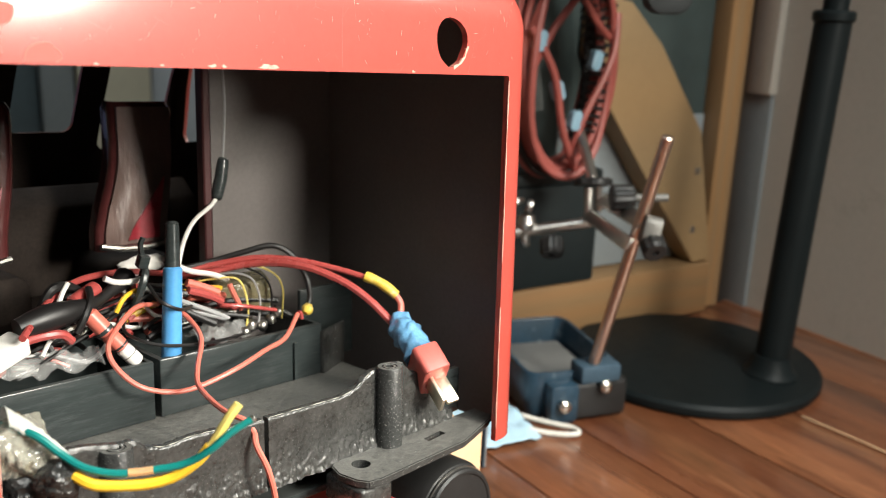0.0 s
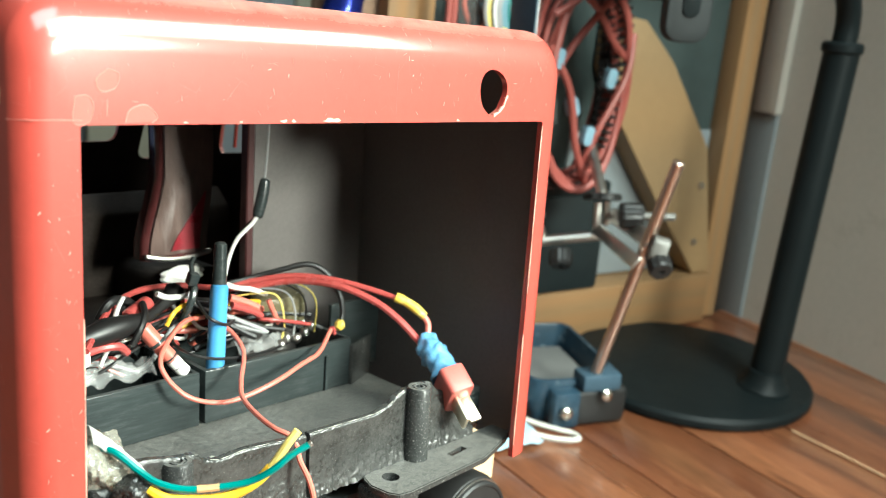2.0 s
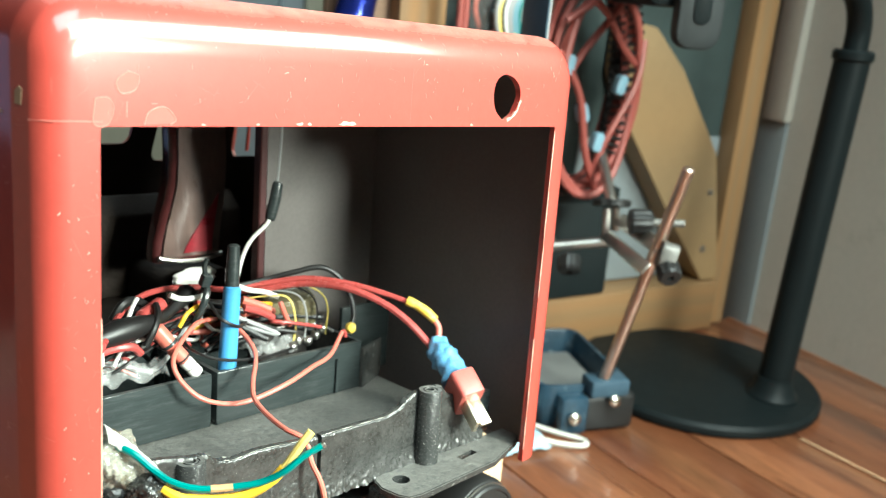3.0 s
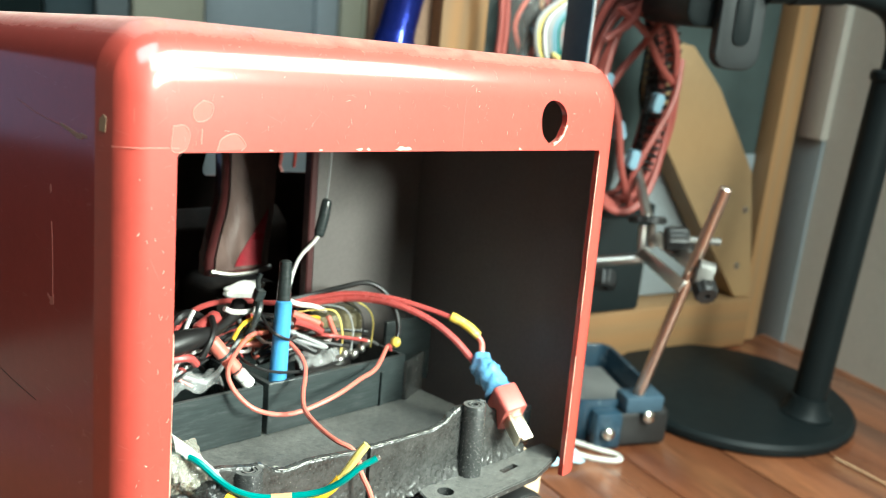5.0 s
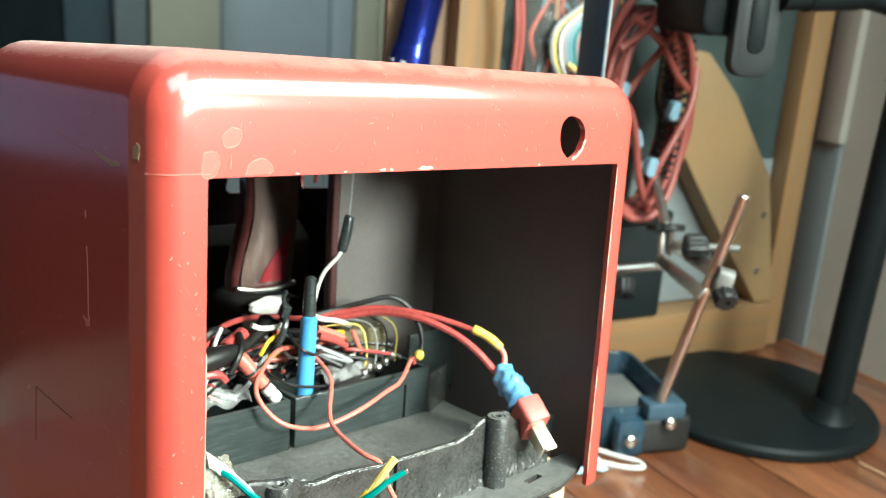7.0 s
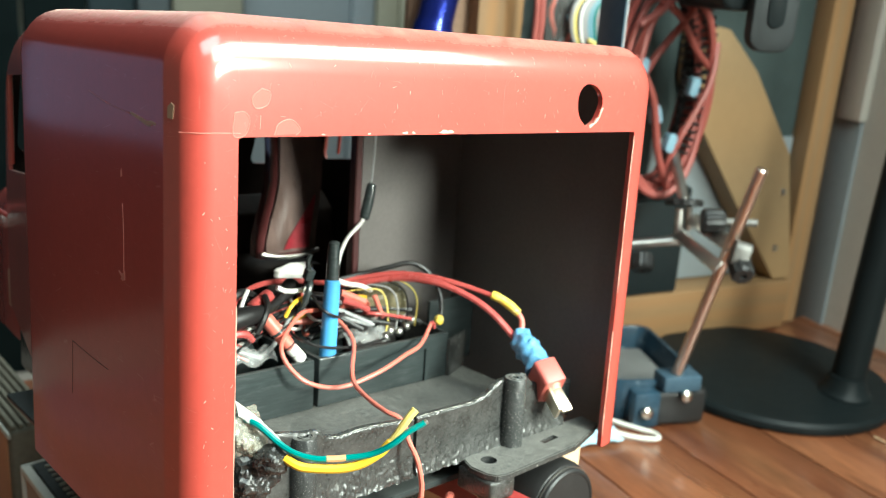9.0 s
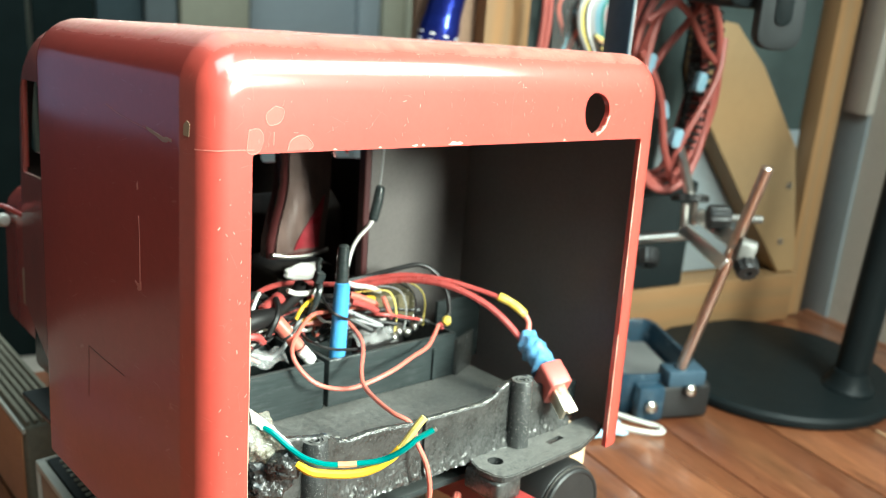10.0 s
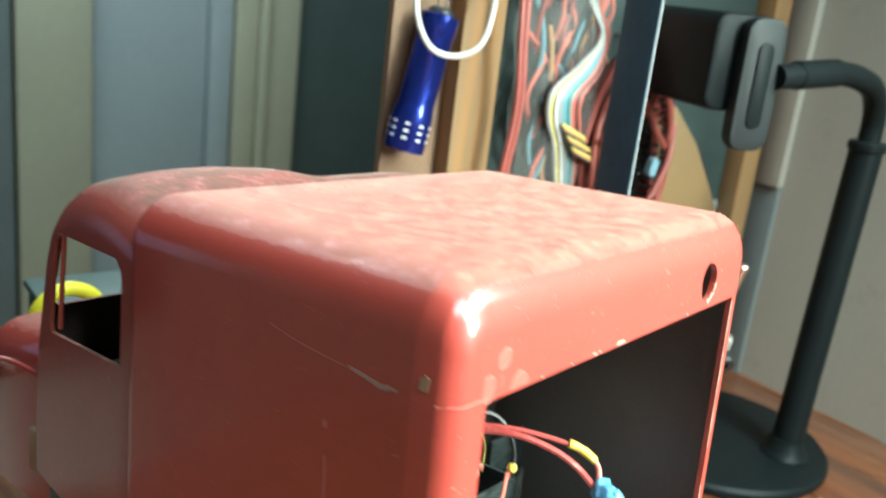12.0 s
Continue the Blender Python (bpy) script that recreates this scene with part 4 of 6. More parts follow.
    # motor can, red rails and cross tube below
    m = part("motor_can", moved(lathe([(0, 0), (0.0160, 0), (0.0176, 0.0012), (0.0178, 0.003), (0.0178, 0.0205), (0.0170, 0.0228), (0.0162, 0.0232), (0.0161, 0.0255), (0.0154, 0.0262), (0.0146, 0.0262), (0.0142, 0.0257), (0, 0.0257)], 48), along((0.1487, 0.0302, 0.0624), (0.1487, 0.0040, 0.0628))), M["knob"], truck, "black motor can with a glossy end cap")
    part("end_ring", moved(lathe([(0.0160, 0.0), (0.0166, 0.0003), (0.0167, 0.0007), (0.0160, 0.0007)], 48), along((0.1487, 0.0068, 0.0628), (0.1487, -0.0132, 0.0631))), M["steel"], m, "bright worn rim of the motor cap")
    part("chassis_rail", moved(box(-0.003, 0.003, -0.020, 0.150, -0.007, 0.007, 0.0008), pose(0.1165, 0.004, 0.072, 0, 0, 5)), M["rail_red"], truck, "dark red chassis rail")
    part("chassis_rail", moved(box(-0.003, 0.003, -0.018, 0.150, -0.007, 0.007, 0.0008), pose(0.052, 0.004, 0.072, 0, 0, 0)), M["rail_red"], truck, "dark red chassis rail")
    part("cross_member", moved(box(-0.03, 0.03, -0.004, 0.004, -0.006, 0.006, 0.001), pose(0.078, 0.050, 0.066)), M["black_smooth"], truck)
    part("under_tray", box(-0.004, 0.165, 0.022, 0.185, 0.0805, 0.0830, 0.0006), M["black_smooth"], truck)


chassis()


def battery_boxes():
    """Two open black boxes that hold the receiver and the speed controller."""
    def open_box(x0, x1, label):
        w, y0, y1, z0, z1 = 0.0018, 0.0712, 0.1100, 0.0984, 0.1180
        ob = part("electronics_box", box(x0, x1, y0, y1, z0, z1, 0.0006, 2), M["black_smooth"], truck, label)
        carved(ob, [box(x0 + w, x1 - w, y0 + w, y1 - w, z0 + w, z1 + 0.01)])
    open_box(-0.008, 0.0735, "black open-topped electronics box")
    open_box(0.0755, 0.1420, "black open-topped electronics box with a short fin")
    part("box_fin", moved(box(0, 0.018, -0.0010, 0.0010, 0, 0.0165, 0.0004), pose(0.1415, 0.0705, 0.0984, 0, 0, 25)), M["black_cast"], truck)
    part("box_rib", box(0.1285, 0.1297, 0.0700, 0.0712, 0.0990, 0.1130), M["black_smooth"], truck)
    part("recess_wall", box(0.1425, 0.1690, 0.0850, 0.0870, 0.0984, 0.1280, 0.0005), M["black_smooth"], truck)


battery_boxes()


# ---- wiring in the truck ----
loom = thing("wiring_loom", "tangle of red, black, white and yellow wires in the cab", "wiring", CAB)


def wire(points, r, material, label="", name="wire", parent=None, n=8, steps=8):
    return part(name, tube(mm(points), r, n, steps), material, parent or loom, label)


wire([(83.1, 85, 132.8), (72.4, 80, 134.3), (62.9, 75, 129.6), (57.8, 70, 125.4), (58.8, 66, 119.8), (63.9, 62, 114.2), (73.2, 60, 110.8), (82, 58, 111.2), (95.2, 57, 114.4), (108.6, 60, 117.1), (119.8, 64, 118.3), (128.4, 68, 124.8)],
     0.00085, M["wire_pink"], "thin salmon-red wire hanging in a loop")
wire([(87.3, 85, 131.7), (90.5, 78, 127.6), (88.8, 68, 123.2), (81.2, 58, 117.6), (76.7, 50, 114.8), (73, 36, 114.2), (71.4, 25, 114.2), (73.2, 19.6, 113.2), (74.0, 16.6, 110.2)], 0.00085, M["wire_pink"], "thin salmon-red wire running down to the saw cut")
wire([(74.0, 16.5, 110.0), (72.6, 13.4, 107.4), (73.3, 9, 101.4), (74.9, 8, 91), (74, 9, 80)], 0.0009, M["wire_pink"], "thin pink wire hanging below the tray")
wire([(133.8, 69, 125.8), (135.6, 70, 130.6), (134.9, 72, 137.8), (131.6, 76, 145), (125.8, 80, 148.3), (117, 85, 146.2), (108.3, 90, 143.4), (96, 94, 141)], 0.0011, M["wire_black"], "thin black wire arching over the box")
wire([(74.4, 90, 129), (68.2, 80, 127.5), (68.7, 70, 126.2), (77.2, 68, 123.3), (92.9, 70, 120.6), (111.6, 78, 118.1), (128.4, 88, 116.2)], 0.00055, M["wire_black"], "very thin black wire round the blue sleeve")
wire([(32.7, 70, 134.1), (44.8, 85, 137.6), (55.4, 95, 140.4), (67.2, 100, 141.9), (81.2, 100, 141.6), (93.2, 95, 140.3), (106, 90, 142), (118.4, 80, 144.8), (129.3, 68, 144.3), (139.3, 58, 141.3), (145.8, 50, 138.6)],
     0.0011, M["wire_red"], "thick red battery wire")
wire([(98.2, 100, 137.2), (108.2, 90, 140), (118.3, 80, 142.8), (127, 65, 143.3), (135.2, 53, 139), (140.5, 44, 133.1), (147.3, 38, 124)], 0.0014, M["wire_red"], "thick red battery wire")
part("splice_sleeve", tube(mm([(145.2, 50.6, 139.2), (147.3, 48, 138), (149.6, 45, 136), (152.4, 41.6, 132.6)]), 0.0021, 10, 6, radii=lambda t: 0.0019 * (1 + 0.05 * math.sin(t * 11))), M["yellow_tape"], loom, "yellow shrink sleeve on the battery wire")
wire([(152, 42, 133), (152.8, 40, 130.2), (151.6, 38.5, 127), (149.6, 37.5, 123.5)], 0.0012, M["wire_pink"], "short salmon wire into the connector")
part("crimp", tube(mm([(132.2, 68.6, 124.0), (133.6, 69, 125.4), (134.6, 69.4, 127.0)]), 0.0018, 8, 4, radii=lambda t: 0.0013 + 0.0009 * math.sin(t * math.pi)), M["yellow_tape"], loom, "yellow crimp on a wire joint")
wire([(128.8, 68, 125.3), (130, 68.2, 124.4), (130.4, 68.2, 122.4)], 0.0007, M["wire_red"], "red wire stub")

# the battery connector
plug = part("battery_connector", moved(prism(rounded(0.0155, 0.0095, 0.0016), 0.0, 0.0105, 0.0007), Matrix()), M["plug_red"], loom, "red nylon two-pin battery connector")
tip = Vector((0.1418, 0.0049, 0.1043))
butt = Vector((0.1455, 0.0262, 0.1203))
ax = (tip - butt).normalized()
xa = Vector((0.35, 0.55, -0.85))
xa = (xa - ax * xa.dot(ax)).normalized()
za = xa.cross(ax)
PLUG = Matrix((xa, ax, za)).transposed().to_4x4()
PLUG.translation = butt + ax * 0.0065
plug.matrix_basis = PLUG
part("contact_blade", box(-0.0036, 0.0036, 0.0100, 0.0200, 0.0012, 0.0027, 0.0005), M["gold"], plug, "gold-plated contact blade")
part("contact_blade", box(-0.0008, 0.0008, 0.0100, 0.0200, -0.0042, 0.0002, 0.0004), M["gold"], plug, "gold-plated contact blade")
part("shrink_sleeve", tube([(0.1490, 0.0372, 0.1240), (0.1480, 0.0340, 0.1232), (0.1470, 0.0305, 0.1220), tuple(butt + ax * 0.002), tuple(butt + ax * 0.0068)], 0.005, 20, 8,
                           radii=lambda t: 0.0052 * (1 + 0.08 * math.sin(t * 13 + 1)) * (0.72 + 0.28 * min(1, t * 4))), M["shrink_blue"], loom, "crumpled blue shrink sleeve behind the connector")
for v in bpy.data.objects["shrink_sleeve"].data.vertices:
    v.co += Vector((noise.noise(v.co * 330), noise.noise(v.co * 330 + Vector((5, 0, 0))), noise.noise(v.co * 330 + Vector((0, 7, 0))))) * 0.0016

# aerial sleeve with its white lead
part("aerial_sleeve", rod((0.0812, 0.0745, 0.1110), (0.0848, 0.0776, 0.1468), 0.0033, 0.0031, 18), M["sleeve_blue"], loom, "bright blue shrink sleeve standing upright")
part("aerial_tube", rod((0.0846, 0.0775, 0.1450), (0.0860, 0.0792, 0.1615), 0.0026, 0.0022, 16, 0.0009), M["black_smooth"], loom, "black tube end in the blue sleeve")
wire([(122.4, 104.5, 214), (123.2, 104.5, 199.1), (122.6, 104.5, 186.6), (121.8, 104.5, 177.2)], 0.0005, M["wire_grey"], "thin aerial wire up the partition")
part("wire_joint", tube(mm([(122.2, 104.4, 178.6), (121.8, 104.4, 177), (120.6, 104.2, 171), (118.7, 104, 164.4), (118.2, 103.8, 163.0)]), 0.0024, 10, 5, radii=lambda t: 0.0008 + 0.0017 * math.sin(math.pi * t) ** 0.4), M["black_smooth"], loom, "black shrink joint on the aerial wire")
wire([(118.3, 103.9, 163.4), (114.6, 102, 161.2), (104.4, 96, 157.7), (97, 90, 153.3), (91, 84, 147), (87.6, 80, 138), (87, 79, 130)], 0.0008, M["wire_white"], "white aerial lead")

# black lead wound across the sleeve, and a thick black sheath over the tangle
wire([(78.2, 82.0, 140.7), (78.0, 75.5, 137.2), (79.2, 72.7, 135.6), (83.6, 72.7, 133.3), (89.1, 77.0, 131.6), (95.3, 83.0, 131.0)], 0.0006, M["wire_black"], "thin black lead across the blue sleeve")
part("cable_sheath", tube(mm([(34.3, 78.0, 134.8), (42.9, 79.0, 136.1), (51.9, 80.0, 136.9), (60.7, 83.0, 137.5), (68.7, 87.0, 139.9), (75.4, 92.0, 141.7)]), 0.0038, 12, 6, radii=lambda t: 0.0030 + 0.0012 * math.sin(t * 7.0)), M["wire_black"], loom, "thick black taped sheath over the wires")

# green and yellow leads over the near tray wall
wire([(5, 12, 133), (8.8, 4, 132.2), (13, 0, 127.6), (16, -4, 125), (21, -8, 123.4), (27.6, -12, 123.5), (33.6, -16, 124.6), (37.7, -20, 128), (41.6, -22, 131.5), (45.6, -24, 134)], 0.0009, M["wire_green"], "green lead with a cut end")
part("strand", rod((0.0455, -0.02395, 0.1339), (0.0463, -0.0243, 0.1345), 0.0008), M["steel"], loom, "bare strands of the cut green lead")
wire([(14.6, -2, 123), (16.5, -5, 121.5), (19.5, -7, 120.7), (26.6, -11, 120.2), (31.9, -14, 121.4), (35.9, -17, 124.8), (38.2, -18.5, 128)], 0.0013, M["wire_yellow"], "yellow lead beside the green one")
wire([(38.0, -18.4, 127.6), (39.1, -19, 129.2), (41.6, -21, 134.6), (43.6, -22, 137.6)], 0.0011, M["wire_pale"], "pale bare end of the yellow lead")


def glue_lump():
    """Clear glue over the joint, with crumpled black tape below it."""
    def lump(name, at, size, seed, sharp, material, label):
        b = bmesh.new()
        bmesh.ops.create_icosphere(b, subdivisions=5, radius=1.0)
        for v in b.verts:
            q = v.co + Vector(seed)
            n = 0.30 * noise.noise(q * 1.4) + sharp * (0.30 * abs(noise.noise(q * 3.2)) + 0.16 * abs(noise.noise(q * 7.5)))
            v.co = Vector((v.co.x * size[0], v.co.y * size[1], v.co.z * size[2])) * (0.9 + n)
        part(name, moved(b, Matrix.Translation(at)), M[material], loom, label, True, 28)
    lump("glue_lump", (0.0085, 0.0115, 0.1265), (0.0075, 0.0080, 0.0085), (0, 0, 0), 0.6, "glue", "lump of clear amber hot glue round the leads")
    lump("tape_wad", (0.0100, 0.0100, 0.1145), (0.0090, 0.0080, 0.0085), (3, 1, 0), 0.55, "black_tape", "crumpled black tape under the glue")
    lump("tape_wad", (0.0120, 0.0010, 0.1220), (0.0048, 0.0042, 0.0040), (5, 2, 1), 0.6, "black_tape", "crumpled black tape round the leads")
    # a torn strip of milky film over the glue and the leads
    b = bmesh.new()
    ridge = spline([(0.0055, 0.0100, 0.1380), (0.0085, 0.0075, 0.1352), (0.0115, 0.0045, 0.1318), (0.0145, 0.0010, 0.1278), (0.0160, -0.0020, 0.1248)], 8)
    rows = []
    for k, p in enumerate(ridge):
        u = k / (len(ridge) - 1)
        wide = 0.0048 * (1 - 0.66 * u) * (1 + 0.25 * noise.noise(Vector((u * 9, 2, 0))))
        row = []
        for i in range(9):
            f = i / 4 - 1
            q = p + Vector((-0.15 * wide * abs(f), f * wide * 0.75, -wide * f * f * 0.75 + 0.0005 * noise.noise(Vector((u * 12, f * 3, 1)))))
            row.append(b.verts.new(q))
        rows.append(row)
    for r, q in zip(rows, rows[1:]):
        for i in range(8):
            b.faces.new((r[i], r[i + 1], q[i + 1], q[i]))
    ob = part("film_strip", b, M["film"], loom, "torn milky film over the glue")
    ob.modifiers.new("thickness", "SOLIDIFY").thickness = 0.00025
    part("worn_band", tube(mm([(23.2, -9.4, 123.35), (24.6, -10.2, 123.3), (26.0, -11.0, 123.35), (27.8, -12.1, 123.5)]), 0.00096, 8, 4), M["wire_tan"], loom, "tan worn patch on the green lead")


glue_lump()


def tangle():
    """The crossing wires that fill both boxes."""
    rnd = random.Random(11)
    kinds = ["wire_red"] * 6 + ["wire_black"] * 13 + ["wire_white"] * 4 + ["wire_yellow"] * 1 + ["wire_pink"] * 4 + ["wire_grey"] * 2
    for k in range(58):
        cx, cy = rnd.uniform(0.022, 0.124), rnd.uniform(0.082, 0.101)
        hub = Vector((0.078, 0.090, 0.138))
        z = 0.1170 + 0.020 * max(0.0, 1 - abs(cx - 0.078) / 0.058) * rnd.uniform(0.2, 0.95)
        L, a, lift = rnd.uniform(0.014, 0.030), rnd.uniform(0, 2 * math.pi), rnd.uniform(0.001, 0.006)
        turn = rnd.choice((-1, 1)) * rnd.uniform(0.25, 0.9)
        p = []
        for s in (-1.0, -0.5, 0.0, 0.5, 1.0):
            b_ = a + turn * s
            p.append(Vector((cx + math.cos(b_) * L * s, cy + 0.30 * math.sin(b_) * L * s, z + lift * (1 - s * s))))
        if rnd.random() < 0.5:
            p.append(hub + Vector((rnd.uniform(-0.006, 0.006), rnd.uniform(-0.004, 0.004), rnd.uniform(-0.003, 0.003))))
        p = [Vector((min(0.139, max(0.0, q.x)), min(0.107, max(0.0745, q.y)), max(0.1165, q.z))) for q in p]
        part("wire", tube(p, rnd.choice((0.0006, 0.0007, 0.0009, 0.0012)), 8, 7), M[rnd.choice(kinds)], loom)
    # the wires that lie on top
    wire([(88, 85, 146), (95.8, 85, 142.2), (105.4, 88, 139.3), (113.4, 90, 135.8)], 0.0010, M["wire_white"], "white wire beside the blue sleeve")
    wire([(65.2, 86, 144), (68.9, 86, 142.2), (74.4, 86, 141.6), (78.2, 86, 142.1)], 0.0010, M["wire_white"], "white wire looped at the tie")
    wire([(66.7, 82, 133.2), (69.3, 82, 137.2), (73.4, 84, 138.5), (78.2, 86, 138.7)], 0.0008, M["wire_yellow"])
    wire([(94.6, 86, 138.2), (100.9, 85, 135.6), (105.8, 84, 133.2)], 0.0015, M["wire_pink"], "orange-red stub")
    wire([(92.8, 82, 136.5), (100.2, 82, 133.6), (106, 82, 130.4)], 0.0014, M["wire_red"], "orange-red stub")
    wire([(34.1, 76, 131), (40.6, 77, 131.5), (46.9, 77, 131), (50.3, 78, 128)], 0.0014, M["wire_red"])
    wire([(36.8, 82, 133), (43.1, 82, 138.3), (49, 82, 137.2), (53.8, 80, 133.2)], 0.0014, M["wire_black"], "stiff black wire")
    wire([(49.5, 86, 136), (52.2, 88, 140.3), (55.2, 90, 143.3)], 0.0008, M["wire_white"])
    wire([(46.4, 90, 136.7), (50.3, 90, 142), (56.4, 92, 141.6), (61.6, 92, 137.8)], 0.0016, M["wire_black"], "stiff black wire")
    wire([(86.2, 80, 128), (88, 80, 133.5), (89.6, 82, 135.8), (89.4, 84, 139)], 0.0009, M["wire_white"])
    wire([(51.6, 77, 130.4), (54.6, 77, 135.7), (57.6, 80, 139.4), (59.5, 85, 141.8)], 0.0012, M["wire_black"])
    wire([(110.4, 84, 135.5), (112, 83, 131), (114.1, 82, 126)], 0.0010, M["wire_pink"])
    # shrink-wrapped joints, connectors and the small coil
    def stub(p, q, r, material, label, sleeve=None):
        ob = part("wire_joint", rod(p, q, r, n=14), M[material], loom, label)
        if sleeve:
            mid0, mid1 = Vector(p).lerp(Vector(q), sleeve[0]), Vector(p).lerp(Vector(q), sleeve[1])
            part("band", rod(mid0, mid1, r * 1.05, n=14), M["black_smooth"], ob, "black band")
    stub((0.0562, 0.0795, 0.1355), (0.0612, 0.0768, 0.1285), 0.0027, "wire_pink", "fat salmon-red capacitor", (0.72, 0.98))
    stub((0.0612, 0.0768, 0.1285), (0.0650, 0.0752, 0.1235), 0.0026, "wire_pink", "pale capacitor between black bands", (0.70, 0.98))
    stub((0.0650, 0.0752, 0.1235), (0.0695, 0.0742, 0.1180), 0.0025, "wire_white", "white capacitor end", (0.35, 0.50))
    stub((0.0430, 0.0880, 0.1300), (0.0600, 0.0950, 0.1400), 0.0022, "wire_black", "black shrink joint")
    stub((0.0540, 0.0850, 0.1375), (0.0640, 0.0890, 0.1405), 0.0028, "wire_red", "red shrink joint")
    stub((0.0950, 0.0860, 0.1330), (0.1120, 0.0900, 0.1300), 0.0014, "wire_pink", "salmon-red wire end")
    part("relay", moved(box(-0.010, 0.010, -0.006, 0.006, -0.006, 0.006, 0.0015), pose(0.1215, 0.0935, 0.1290, 8, -6, -18)), M["module"], loom, "dull amber module under clear film")
    for k in range(4):
        x = 0.1085 + 0.0052 * k
        j = rnd.uniform(-0.002, 0.002)
        part("lead", tube([(x - 0.010, 0.096, 0.1365 + j), (x - 0.001, 0.090, 0.1385 + j), (x + 0.006, 0.0845, 0.1365), (x + 0.0085, 0.0825, 0.1290 + j), (x + 0.0075, 0.0820, 0.1195)], 0.00038, 6, 6), M[("wire_pale", "wire_grey", "wire_black", "wire_pale")[k]], loom)
    for x, y, z in ((0.118, 0.082, 0.1195), (0.1225, 0.0815, 0.1185), (0.127, 0.0825, 0.120), (0.1315, 0.084, 0.1215), (0.114, 0.080, 0.1180), (0.130, 0.088, 0.1225)):
        b = bmesh.new()
        bmesh.ops.create_icosphere(b, subdivisions=2, radius=1.0)
        for v in b.verts:
            v.co = v.co * 0.0021 * (1 + 0.3 * noise.noise(v.co * 2 + Vector((x, y, z)) * 900))
        part("solder_blob", moved(b, Matrix.Translation((x, y, z))), M["steel"], loom, "shiny solder blob")
    for k, (x, y, z, w, d) in enumerate(((0.045, 0.0785, 0.1205, 0.026, 0.012), (0.105, 0.084, 0.1175, 0.020, 0.012), (0.026, 0.079, 0.1225, 0.022, 0.014))):
        b = bmesh.new()
        bmesh.ops.create_grid(b, x_segments=14, y_segments=8, size=0.5)
        for v in b.verts:
            n = noise.noise(v.co * 5 + Vector((k, 0, 0)))
            v.co = Vector((v.co.x * w, v.co.y * d, 0.004 * n + 0.0035 * (1 - 4 * v.co.y * v.co.y)))
        ob = part("clear_film", moved(b, Matrix.Translation((x, y, z))), M["clear"], loom, "crumpled clear plastic film")
        s = ob.modifiers.new("thickness", "SOLIDIFY")
        s.thickness = 0.00015
    # servo plug and small white housing near the near edge
    part("white_housing", moved(box(-0.006, 0.006, -0.004, 0.004, -0.003, 0.003, 0.0008), pose(0.0300, 0.0770, 0.1290, 10, -14, 20)), M["wire_white"], loom, "white plastic plug housing")
    # black cable tie round the bundle
    tie = part("cable_tie", tube([(0.0735, 0.084, 0.1330), (0.0748, 0.081, 0.1390), (0.0770, 0.0815, 0.1445), (0.0790, 0.0860, 0.1450), (0.0800, 0.0900, 0.1400), (0.0790, 0.0890, 0.1340)], 0.0013, 8, 6), M["black_smooth"], loom, "black cable tie round the bundle")
    part("tie_head", moved(box(-0.0018, 0.0018, -0.0016, 0.0016, -0.0022, 0.0022, 0.0005), pose(0.0762, 0.0812, 0.1490, 15, 10, 0)), M["black_smooth"], tie, "square head of the cable tie")
    part("tie_tail", tube([(0.0762, 0.0812, 0.1505), (0.0752, 0.0805, 0.1545), (0.0760, 0.0800, 0.1570)], 0.0009, 6, 4), M["black_smooth"], tie)


tangle()

# under the tray: red leads
wire([(60, 16, 80), (72, 10, 78), (84, 14, 76), (96, 20, 74)], 0.0022, M["wire_red"], "thick red lead under the tray")
wire([(70, 6, 84), (78, 4, 80), (88, 10, 78), (98, 18, 78)], 0.0016, M["wire_pink"], "red lead under the tray")


# ---- what the truck stands on ----
def stand_block():
    b = thing("wooden_block", "raw pine block under the truck chassis", "wooden block", Matrix())
    part("block", moved(box(-0.008, 0.075, -0.012, 0.030, 0.0, 0.0870, 0.0015), pose(0.128, 0.050, 0.0, 0, 0, 4)), M["block"], b)


stand_block()


